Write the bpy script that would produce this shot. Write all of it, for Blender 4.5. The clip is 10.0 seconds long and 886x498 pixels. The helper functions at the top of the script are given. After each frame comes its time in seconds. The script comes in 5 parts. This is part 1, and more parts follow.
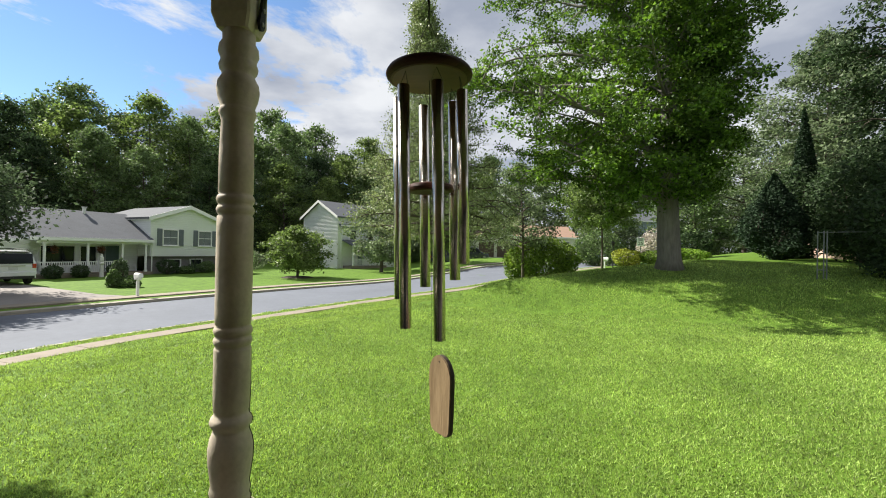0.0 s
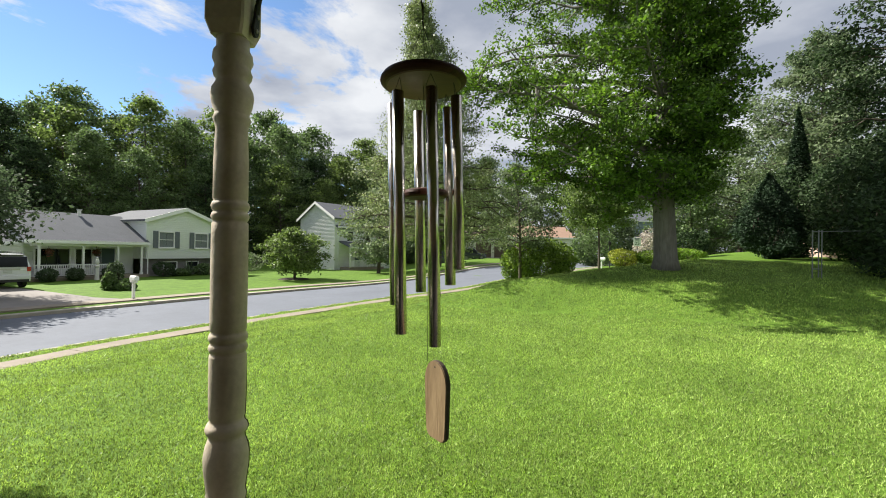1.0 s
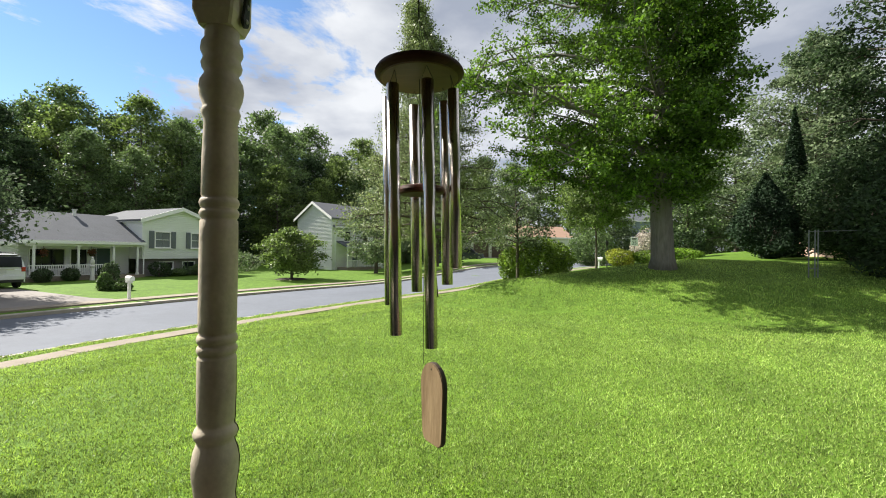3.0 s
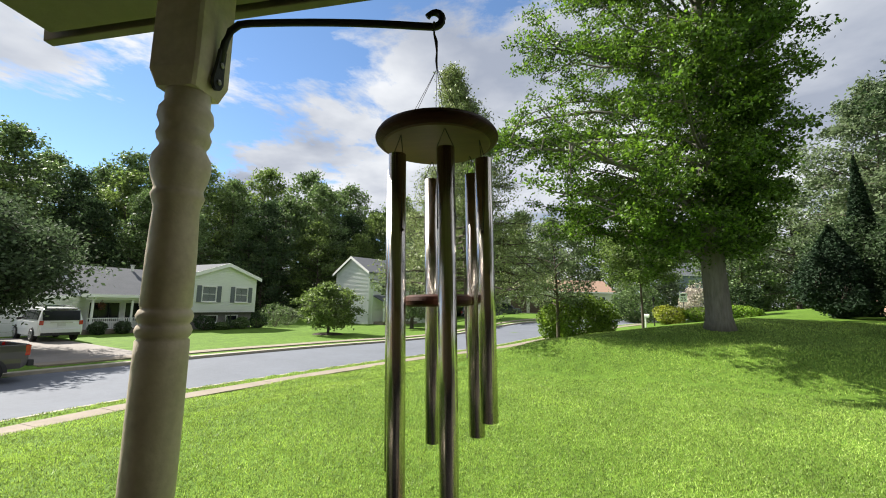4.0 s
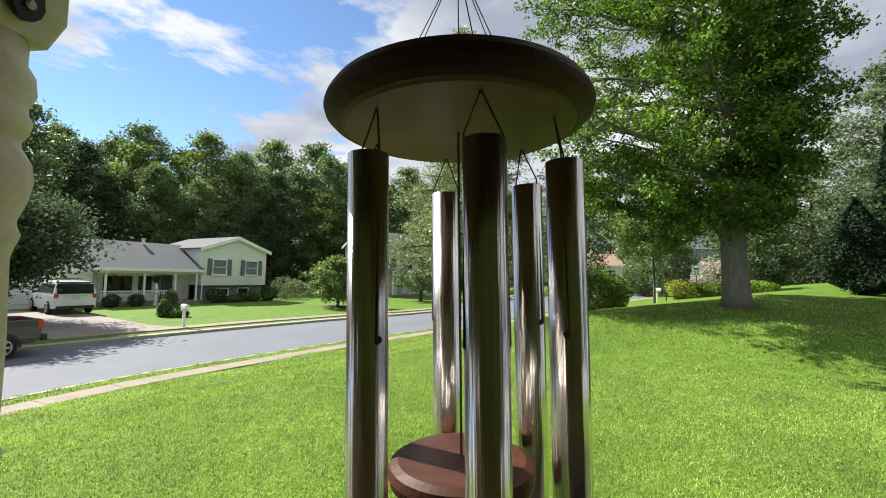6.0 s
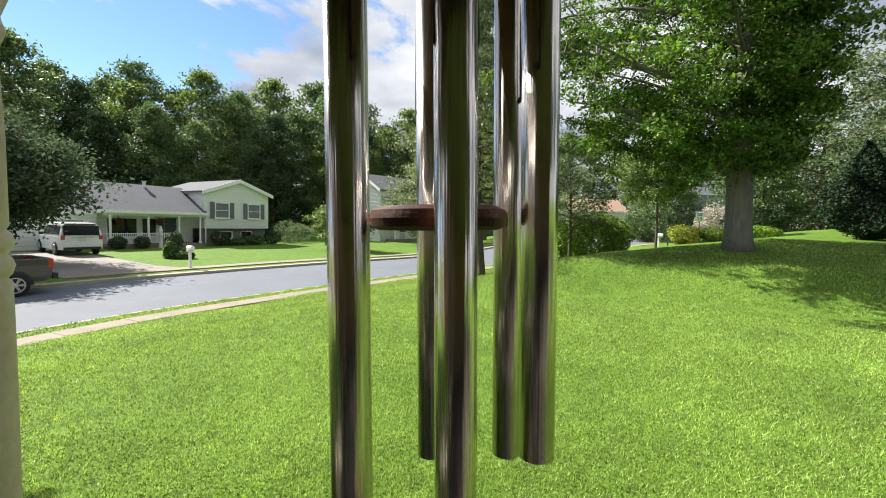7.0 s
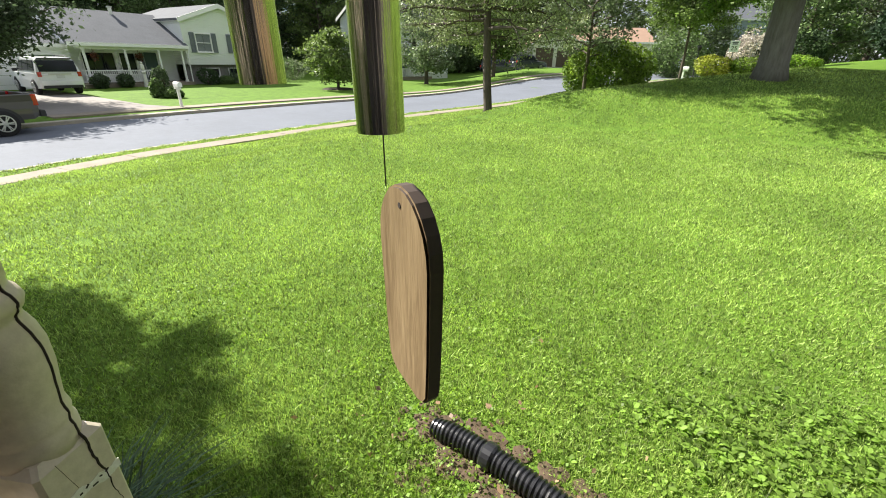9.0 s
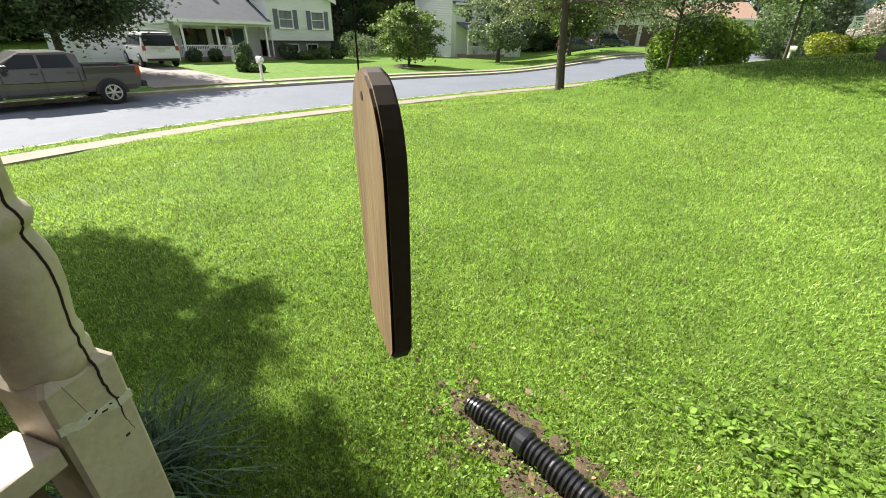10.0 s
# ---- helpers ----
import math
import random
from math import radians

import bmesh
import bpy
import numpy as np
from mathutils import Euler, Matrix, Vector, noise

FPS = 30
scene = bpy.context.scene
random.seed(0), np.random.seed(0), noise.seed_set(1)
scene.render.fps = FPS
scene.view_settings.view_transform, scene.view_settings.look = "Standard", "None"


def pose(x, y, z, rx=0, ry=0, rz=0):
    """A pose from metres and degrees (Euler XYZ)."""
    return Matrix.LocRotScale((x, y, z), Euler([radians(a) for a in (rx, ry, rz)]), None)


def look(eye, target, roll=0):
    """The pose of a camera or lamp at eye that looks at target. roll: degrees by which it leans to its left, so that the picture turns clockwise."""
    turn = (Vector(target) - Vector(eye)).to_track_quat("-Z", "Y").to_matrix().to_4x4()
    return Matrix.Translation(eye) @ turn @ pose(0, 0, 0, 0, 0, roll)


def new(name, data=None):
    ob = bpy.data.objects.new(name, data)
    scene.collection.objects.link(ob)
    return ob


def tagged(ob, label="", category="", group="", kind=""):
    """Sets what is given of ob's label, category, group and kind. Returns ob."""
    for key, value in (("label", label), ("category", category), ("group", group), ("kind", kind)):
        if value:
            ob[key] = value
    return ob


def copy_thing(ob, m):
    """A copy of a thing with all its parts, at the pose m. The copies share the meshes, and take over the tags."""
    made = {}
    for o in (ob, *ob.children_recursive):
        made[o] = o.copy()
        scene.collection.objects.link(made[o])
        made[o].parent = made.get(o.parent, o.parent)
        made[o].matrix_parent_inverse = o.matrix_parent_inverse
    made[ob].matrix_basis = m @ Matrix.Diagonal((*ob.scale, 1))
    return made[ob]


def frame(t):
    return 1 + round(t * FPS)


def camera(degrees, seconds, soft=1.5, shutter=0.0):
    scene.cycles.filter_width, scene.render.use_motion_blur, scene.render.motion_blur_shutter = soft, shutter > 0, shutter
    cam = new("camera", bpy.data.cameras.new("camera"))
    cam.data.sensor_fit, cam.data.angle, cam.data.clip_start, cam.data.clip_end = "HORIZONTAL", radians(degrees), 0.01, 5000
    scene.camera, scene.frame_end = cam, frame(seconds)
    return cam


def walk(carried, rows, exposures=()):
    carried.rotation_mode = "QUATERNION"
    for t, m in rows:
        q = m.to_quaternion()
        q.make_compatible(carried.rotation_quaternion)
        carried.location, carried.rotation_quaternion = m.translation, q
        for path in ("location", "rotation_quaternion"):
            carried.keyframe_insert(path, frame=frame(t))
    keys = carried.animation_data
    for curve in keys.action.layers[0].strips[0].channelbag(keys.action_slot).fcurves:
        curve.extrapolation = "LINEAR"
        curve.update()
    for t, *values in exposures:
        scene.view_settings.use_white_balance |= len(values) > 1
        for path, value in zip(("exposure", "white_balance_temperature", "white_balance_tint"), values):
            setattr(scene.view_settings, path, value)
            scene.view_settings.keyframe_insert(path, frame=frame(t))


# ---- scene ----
cam = camera(93.6, 10.0, soft=1.0)
PATH = [
    (0, (0.073, -0.091, 1.82), (0.011, 1.908, 1.829), 1.1),
    (0.5, (0.073, -0.098, 1.826), (0.016, 1.901, 1.84), 1.0),
    (1, (0.078, -0.093, 1.831), (0.029, 1.907, 1.844), 0.8),
    (1.5, (0.082, -0.087, 1.828), (0.042, 1.913, 1.834), 0.7),
    (2, (0.083, -0.083, 1.825), (0.057, 1.916, 1.819), 0.8),
    (3.5, (0.078, -0.014, 1.833), (0.015, 1.985, 1.891), 0.7),
    (4, (0.088, 0.225, 1.959), (-0.126, 2.195, 2.225), 1.1),
    (4.5, (0.055, 0.471, 2.104), (-0.217, 2.406, 2.532), 2.6),
    (5, (0.036, 0.548, 2.2), (-0.218, 2.491, 2.6), 1.7),
    (5.5, (0.032, 0.568, 2.163), (-0.221, 2.535, 2.423), 1.2),
    (7, (0.058, 0.555, 1.962), (-0.203, 2.534, 1.835), 1.5),
    (7.5, (0.076, 0.552, 1.875), (-0.198, 2.506, 1.545), 0.7),
    (8, (0.078, 0.548, 1.813), (-0.186, 2.456, 1.276), 0.6),
    (8.5, (0.093, 0.562, 1.711), (-0.152, 2.416, 1.001), 0.7),
    (9, (0.109, 0.576, 1.664), (-0.137, 2.379, 0.835), 1.2),
    (9.5, (0.107, 0.559, 1.665), (-0.144, 2.34, 0.789), 2.2),
    (10, (0.152, 0.634, 1.6), (-0.357, 2.339, 0.687), 1.5),
]
walk(cam, [(t, look(eye, target, roll)) for t, eye, target, roll in PATH], [(0.0, 1.22), (4.0, 1.32), (5.5, 1.32), (7.0, 1.39), (8.0, 1.50), (10.0, 1.56)])

# ---------------------------------------------------------------- world and sun
SUN_DIR = Vector((-0.69, 0.28, 0.67)).normalized()
SUN_EL = math.asin(SUN_DIR.z)


def make_world():
    w = bpy.data.worlds.new("sky")
    scene.world = w
    w.use_nodes = True
    nt = w.node_tree
    nt.nodes.clear()
    N, L = nt.nodes.new, nt.links.new
    out = N("ShaderNodeOutputWorld")
    bg = N("ShaderNodeBackground")
    bg.inputs["Strength"].default_value = 0.075
    sky = N("ShaderNodeTexSky")
    sky.sky_type = "NISHITA"
    sky.sun_disc = False
    sky.sun_elevation = SUN_EL
    sky.sun_rotation = math.atan2(SUN_DIR.x, SUN_DIR.y)
    sky.air_density, sky.dust_density, sky.ozone_density = 1.0, 0.0, 3.0
    tc = N("ShaderNodeTexCoord")
    sep = N("ShaderNodeSeparateXYZ")
    L(tc.outputs["Generated"], sep.inputs[0])
    # the cloud layer lies on a plane high overhead
    zc = N("ShaderNodeMath"); zc.operation = "MAXIMUM"; zc.inputs[1].default_value = 0.04
    L(sep.outputs["Z"], zc.inputs[0])
    za = N("ShaderNodeMath"); za.operation = "ADD"; za.inputs[1].default_value = 0.12
    L(zc.outputs[0], za.inputs[0])
    dx = N("ShaderNodeMath"); dx.operation = "DIVIDE"
    dy = N("ShaderNodeMath"); dy.operation = "DIVIDE"
    L(sep.outputs["X"], dx.inputs[0]); L(za.outputs[0], dx.inputs[1])
    L(sep.outputs["Y"], dy.inputs[0]); L(za.outputs[0], dy.inputs[1])
    comb = N("ShaderNodeCombineXYZ")
    L(dx.outputs[0], comb.inputs[0]); L(dy.outputs[0], comb.inputs[1])
    mp = N("ShaderNodeMapping")
    mp.inputs["Location"].default_value = CLOUD_SHIFT
    L(comb.outputs[0], mp.inputs[0])
    big = N("ShaderNodeTexNoise")
    big.inputs["Scale"].default_value = 0.85
    big.inputs["Detail"].default_value = 12
    big.inputs["Roughness"].default_value = 0.64
    big.inputs["Distortion"].default_value = 0.35
    L(mp.outputs[0], big.inputs[0])
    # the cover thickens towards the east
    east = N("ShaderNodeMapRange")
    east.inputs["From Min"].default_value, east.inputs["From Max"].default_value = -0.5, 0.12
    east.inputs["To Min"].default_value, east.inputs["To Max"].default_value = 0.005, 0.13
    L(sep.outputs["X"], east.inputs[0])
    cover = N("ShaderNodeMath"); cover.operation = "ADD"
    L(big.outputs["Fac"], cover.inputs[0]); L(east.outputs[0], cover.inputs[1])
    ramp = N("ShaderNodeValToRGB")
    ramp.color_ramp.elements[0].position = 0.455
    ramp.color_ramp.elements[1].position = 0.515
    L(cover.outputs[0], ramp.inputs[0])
    shade = N("ShaderNodeTexNoise")
    shade.inputs["Scale"].default_value = 1.3
    shade.inputs["Detail"].default_value = 6
    L(mp.outputs[0], shade.inputs[0])
    sr = N("ShaderNodeValToRGB")
    sr.color_ramp.elements[0].position = 0.36
    sr.color_ramp.elements[0].color = (2.2, 2.45, 3.0, 1)
    sr.color_ramp.elements[1].position = 0.62
    sr.color_ramp.elements[1].color = (5.0, 5.13, 5.35, 1)
    L(shade.outputs["Fac"], sr.inputs[0])
    mix = N("ShaderNodeMixRGB")
    L(ramp.outputs[0], mix.inputs[0])
    deep = N("ShaderNodeMixRGB")
    deep.blend_type = "MULTIPLY"
    deep.inputs[0].default_value = 1.0
    deep.inputs[2].default_value = (0.86, 0.91, 0.94, 1)
    L(sky.outputs[0], deep.inputs[1])
    L(deep.outputs[0], mix.inputs[1])
    L(sr.outputs[0], mix.inputs[2])
    L(mix.outputs[0], bg.inputs[0])
    L(bg.outputs[0], out.inputs[0])


CLOUD_SHIFT = (8.3, 2.9, 0.0)
make_world()
sun = new("sun", bpy.data.lights.new("sun", "SUN"))
sun.data.energy, sun.data.angle, sun.data.color = 4.6, radians(0.55), (1.0, 0.95, 0.86)
sun.matrix_world = look(SUN_DIR * 60, (0, 0, 0))


# ---------------------------------------------------------------- materials
def mat(name, c1, c2=None, rough=0.6, metal=0.0, scale=8.0, bump=0.0, bump_scale=60.0, spec=0.5, per_object=0.0, per_island=0.0,
        fine=0.35, translucent=0.0, stretch=None, coat=0.0, detail=6.0, contrast=(0.3, 0.7)):
    m = bpy.data.materials.new(name)
    m.use_nodes = True
    nt = m.node_tree
    N, L = nt.nodes.new, nt.links.new
    b = nt.nodes["Principled BSDF"]
    b.inputs["Roughness"].default_value = rough
    b.inputs["Metallic"].default_value = metal
    b.inputs["Specular IOR Level"].default_value = spec
    b.inputs["Coat Weight"].default_value = coat
    c2 = c2 or tuple(v * 0.8 for v in c1)
    tc = N("ShaderNodeTexCoord")
    vec = tc.outputs["Object"]
    if stretch:
        mp = N("ShaderNodeMapping")
        mp.inputs["Scale"].default_value = stretch
        L(vec, mp.inputs[0])
        vec = mp.outputs[0]
    n1 = N("ShaderNodeTexNoise")
    n1.inputs["Scale"].default_value, n1.inputs["Detail"].default_value = scale, detail
    L(vec, n1.inputs[0])
    n2 = N("ShaderNodeTexNoise")
    n2.inputs["Scale"].default_value, n2.inputs["Detail"].default_value = scale * 9, 4
    L(vec, n2.inputs[0])
    add = N("ShaderNodeMix")
    add.data_type = "FLOAT"
    add.inputs[0].default_value = fine
    L(n1.outputs["Fac"], add.inputs[2]); L(n2.outputs["Fac"], add.inputs[3])
    rmp = N("ShaderNodeValToRGB")
    rmp.color_ramp.elements[0].position, rmp.color_ramp.elements[1].position = contrast
    rmp.color_ramp.elements[0].color = (*c2, 1)
    rmp.color_ramp.elements[1].color = (*c1, 1)
    L(add.outputs[0], rmp.inputs[0])
    col = rmp.outputs[0]
    for amount, node, sock in ((per_object, "ShaderNodeObjectInfo", "Random"), (per_island, "ShaderNodeNewGeometry", "Random Per Island")):
        if amount:
            o = N(node)
            mr = N("ShaderNodeMapRange")
            mr.inputs["To Min"].default_value, mr.inputs["To Max"].default_value = 1 - amount, 1 + amount
            L(o.outputs[sock], mr.inputs[0])
            hs = N("ShaderNodeHueSaturation")
            L(mr.outputs[0], hs.inputs["Value"])
            L(col, hs.inputs["Color"])
            col = hs.outputs[0]
    L(col, b.inputs["Base Color"])
    if bump:
        nb = N("ShaderNodeTexNoise")
        nb.inputs["Scale"].default_value, nb.inputs["Detail"].default_value = bump_scale, 5
        L(vec, nb.inputs[0])
        bp = N("ShaderNodeBump")
        bp.inputs["Strength"].default_value, bp.inputs["Distance"].default_value = bump, 0.01
        L(nb.outputs["Fac"], bp.inputs["Height"])
        L(bp.outputs[0], b.inputs["Normal"])
    if translucent:
        t = N("ShaderNodeBsdfTranslucent")
        br = N("ShaderNodeHueSaturation")
        br.inputs["Value"].default_value, br.inputs["Saturation"].default_value = 1.5, 1.1
        L(col, br.inputs["Color"])
        L(br.outputs[0], t.inputs[0])
        mx = N("ShaderNodeMixShader")
        mx.inputs[0].default_value = translucent
        L(b.outputs[0], mx.inputs[1]); L(t.outputs[0], mx.inputs[2])
        L(mx.outputs[0], nt.nodes["Material Output"].inputs[0])
    return m


def leafmat(name, c1, c2, translucent=0.35, rough=0.5, vary=0.55):
    return mat(name, c1, c2, rough=rough, scale=0.6, per_island=vary, translucent=translucent, spec=0.28, detail=3)


def glass_mat(name, tint):
    return mat(name, tint, tuple(v * 0.7 for v in tint), rough=0.08, scale=1.5, spec=0.25)


M_LAWN = mat("lawn_soil_and_turf", (0.125, 0.225, 0.026), (0.055, 0.105, 0.014), rough=0.85, scale=2.6, bump=0.9, bump_scale=45, fine=0.6, spec=0.15, contrast=(0.36, 0.62))
M_BLADE = leafmat("grass_blades", (0.375, 0.49, 0.125), (0.145, 0.21, 0.052), 0.32, 0.5, 0.8)
M_WEED = leafmat("weed_leaves", (0.23, 0.35, 0.06), (0.13, 0.22, 0.035), 0.42)
M_TUFT = leafmat("tuft_blades", (0.10, 0.165, 0.075), (0.045, 0.08, 0.04), 0.25)
M_ASPHALT = mat("asphalt", (0.135, 0.15, 0.182), (0.1, 0.112, 0.137), rough=0.85, scale=0.5, bump=0.3, bump_scale=180, fine=0.4)
M_CONC = mat("pale_concrete", (0.285, 0.24, 0.19), (0.20, 0.168, 0.13), rough=0.9, scale=1.6, bump=0.3, bump_scale=80)
M_KERB = mat("kerb_concrete", (0.42, 0.38, 0.31), (0.3, 0.27, 0.22), rough=0.9, scale=2.5, bump=0.2)
M_DRIVE = mat("driveway_concrete", (0.26, 0.235, 0.215), (0.18, 0.163, 0.15), rough=0.9, scale=0.7, bump=0.2)
M_PAINT = mat("aged_cream_paint", (0.62, 0.54, 0.43), (0.42, 0.355, 0.275), rough=0.5, scale=9, bump=0.2, bump_scale=40, spec=0.4, contrast=(0.28, 0.6))
M_PATCH = mat("white_filler", (0.82, 0.80, 0.74), (0.6, 0.57, 0.5), rough=0.6, scale=30, bump=0.3)
M_CRACK = mat("dark_crack", (0.035, 0.025, 0.02), rough=0.95, scale=40)
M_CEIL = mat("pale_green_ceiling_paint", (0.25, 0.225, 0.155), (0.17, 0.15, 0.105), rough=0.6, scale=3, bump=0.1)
M_WALLP = mat("porch_wall_brick", (0.24, 0.145, 0.1), (0.15, 0.09, 0.062), rough=0.7, scale=3)
M_IRON = mat("black_powder_coated_iron", (0.02, 0.021, 0.024), (0.012, 0.012, 0.014), rough=0.42, metal=0.3, scale=30, bump=0.15, bump_scale=200)
M_SCREW = mat("screw_steel", (0.35, 0.33, 0.3), rough=0.4, metal=0.9, scale=50)
M_DISC = mat("reddish_stained_wood", (0.075, 0.025, 0.013), (0.035, 0.013, 0.008), rough=0.55, scale=9, stretch=(1.2, 9, 9), bump=0.1, bump_scale=20, spec=0.2)
M_DISC_UNDER = mat("bare_underside_wood", (0.125, 0.06, 0.019), (0.07, 0.033, 0.012), rough=0.6, scale=9, stretch=(1.2, 9, 9))
M_SAIL = mat("weathered_brown_wood", (0.33, 0.235, 0.13), (0.17, 0.11, 0.055), rough=0.55, scale=16, stretch=(5, 5, 0.7), bump=0.15, bump_scale=30, fine=0.25)
M_SAIL_EDGE = mat("dark_sail_edge", (0.07, 0.045, 0.03), (0.04, 0.025, 0.018), rough=0.6, scale=20)
M_TUBE = mat("brushed_aluminium", (0.88, 0.84, 0.79), (0.6, 0.55, 0.51), rough=0.20, metal=1.0, scale=14, stretch=(30, 30, 0.35), bump=0.03, bump_scale=9)


def brush_round(m, amount, streaks):
    """Brushing that spreads reflections round a tube, with fine scratches along it."""
    nt = m.node_tree
    N, L = nt.nodes.new, nt.links.new
    b = nt.nodes["Principled BSDF"]
    b.inputs["Anisotropic"].default_value = amount
    tg = N("ShaderNodeTangent")
    tg.direction_type, tg.axis = "RADIAL", "Z"
    L(tg.outputs[0], b.inputs["Tangent"])
    for n in nt.nodes:
        if n.type == "BUMP":
            n.inputs["Strength"].default_value = streaks


brush_round(M_TUBE, 0.25, 0.16)
M_CORD = mat("dark_cord", (0.045, 0.042, 0.035), (0.025, 0.022, 0.02), rough=0.9, scale=200)
M_PIPE = mat("black_corrugated_plastic", (0.022, 0.022, 0.025), (0.012, 0.012, 0.014), rough=0.3, scale=20, spec=0.5)
M_SOIL = mat("bare_soil", (0.11, 0.075, 0.045), (0.06, 0.04, 0.025), rough=0.95, scale=9, bump=0.6, bump_scale=60)
M_DEAD = leafmat("fallen_leaves", (0.34, 0.22, 0.13), (0.2, 0.13, 0.085), 0.15)
M_SIDING = mat("white_vinyl_siding", (0.9, 0.905, 0.93), (0.85, 0.855, 0.88), rough=0.55, scale=0.8)
M_SIDING2 = mat("blue_grey_siding", (0.36, 0.42, 0.52), (0.30, 0.36, 0.45), rough=0.6, scale=0.8)
M_SIDING3 = mat("cream_siding", (0.82, 0.78, 0.72), (0.74, 0.70, 0.64), rough=0.6, scale=0.8)
M_BRICK = mat("pinkish_brick", (0.55, 0.38, 0.31), (0.42, 0.28, 0.23), rough=0.85, scale=6, fine=0.6)
M_TRIM = mat("white_trim", (0.82, 0.82, 0.80), (0.74, 0.74, 0.72), rough=0.5, scale=2)
M_ROOF = mat("grey_shingles", (0.1, 0.108, 0.125), (0.065, 0.071, 0.083), rough=0.9, scale=1.2, bump=0.5, bump_scale=14, fine=0.55)
M_ROOF2 = mat("orange_brown_shingles", (0.36, 0.235, 0.165), (0.27, 0.17, 0.12), rough=0.9, scale=1.2, bump=0.5, bump_scale=14, fine=0.55)
M_FOUND = mat("grey_block_foundation", (0.22, 0.21, 0.20), (0.16, 0.15, 0.145), rough=0.9, scale=3)
M_SHUTTER = mat("slate_grey_shutters", (0.15, 0.17, 0.185), (0.12, 0.135, 0.15), rough=0.6, scale=4)
M_DOOR = mat("dark_teal_door", (0.05, 0.085, 0.095), (0.04, 0.07, 0.08), rough=0.45, scale=4)
M_GARAGE = mat("white_garage_door", (0.74, 0.75, 0.75), (0.66, 0.67, 0.67), rough=0.55, scale=1)
M_GLASS = glass_mat("window_glass", (0.018, 0.021, 0.025))
M_GLASSL = glass_mat("curtained_glass", (0.22, 0.24, 0.25))
M_DARK = mat("dark_interior", (0.02, 0.018, 0.016), rough=0.9, scale=3)
M_BARK = mat("grey_brown_bark", (0.12, 0.096, 0.075), (0.06, 0.048, 0.037), rough=0.95, scale=5, stretch=(3, 3, 0.6), bump=1.0, bump_scale=18)
M_BARK_GREY = mat("pale_grey_bark", (0.21, 0.193, 0.168), (0.105, 0.095, 0.082), rough=0.95, scale=5, stretch=(3, 3, 0.6), bump=1.0, bump_scale=18)
M_LEAF_MAPLE = leafmat("maple_leaves", (0.135, 0.225, 0.036), (0.045, 0.088, 0.016), 0.40, 0.5, 0.72)
M_LEAF_WOOD = leafmat("woodland_leaves", (0.15, 0.215, 0.08), (0.07, 0.113, 0.041), 0.3)
M_LEAF_WOOD2 = leafmat("yellow_green_leaves", (0.165, 0.225, 0.066), (0.085, 0.13, 0.038), 0.4)
M_LEAF_DARK = leafmat("dark_leaves", (0.062, 0.10, 0.042), (0.03, 0.052, 0.022), 0.25, 0.8)
M_LEAF_GREY = leafmat("grey_green_leaves", (0.18, 0.23, 0.12), (0.095, 0.13, 0.065), 0.35)
M_LEAF_YARD = leafmat("dusky_green_leaves", (0.1, 0.14, 0.07), (0.05, 0.075, 0.038), 0.25, 0.8)
M_NEEDLE = leafmat("larch_needles", (0.31, 0.36, 0.16), (0.18, 0.225, 0.1), 0.12)
M_CEDAR = leafmat("cedar_foliage", (0.034, 0.064, 0.03), (0.016, 0.034, 0.016), 0.1, 0.85)
M_BUSH = leafmat("bush_leaves", (0.21, 0.295, 0.055), (0.1, 0.16, 0.032), 0.35)
M_YELLOW = leafmat("yellow_shrub_leaves", (0.36, 0.36, 0.06), (0.20, 0.25, 0.05), 0.3)
M_RED = leafmat("red_leaves", (0.24, 0.03, 0.025), (0.12, 0.02, 0.018), 0.3)
M_BLOSSOM = leafmat("pale_blossom", (0.55, 0.48, 0.46), (0.30, 0.30, 0.20), 0.3)
M_MULCH = mat("dark_mulch", (0.05, 0.035, 0.025), (0.03, 0.02, 0.015), rough=0.95, scale=8, bump=0.8, bump_scale=30)
M_SUV = mat("silver_white_car_paint", (0.72, 0.74, 0.76), (0.66, 0.68, 0.7), rough=0.28, scale=1, coat=0.6)
M_TRUCK = mat("grey_brown_metallic_paint", (0.075, 0.069, 0.06), (0.065, 0.06, 0.052), rough=0.3, metal=0.35, scale=1, coat=0.7)
M_CARDARK = mat("dark_blue_car_paint", (0.03, 0.035, 0.05), (0.025, 0.03, 0.042), rough=0.25, scale=1, coat=0.7)
M_TYRE = mat("tyre_rubber", (0.02, 0.02, 0.021), (0.014, 0.014, 0.015), rough=0.9, scale=10)
M_RIM = mat("alloy_rim", (0.6, 0.6, 0.6), (0.5, 0.5, 0.5), rough=0.3, metal=0.9, scale=6)
M_BLACKPL = mat("black_plastic", (0.025, 0.025, 0.027), (0.02, 0.02, 0.021), rough=0.6, scale=6)
M_TAIL = mat("red_tail_lamp", (0.45, 0.015, 0.012), (0.35, 0.01, 0.01), rough=0.15, scale=6, coat=0.6)
M_PLATE = mat("pale_plate", (0.6, 0.62, 0.62), rough=0.5, scale=6)
M_SIGN = mat("white_sign_sheet", (0.82, 0.83, 0.83), (0.78, 0.79, 0.79), rough=0.45, scale=4)
M_BLACK = mat("black_paint", (0.02, 0.02, 0.02), rough=0.5, scale=6)
M_FENCE = mat("galvanised_pipe", (0.2, 0.21, 0.22), (0.13, 0.14, 0.15), rough=0.45, metal=0.6, scale=8)
M_FLOOR = mat("porch_deck_paint", (0.06, 0.052, 0.045), (0.04, 0.035, 0.03), rough=0.7, scale=4)
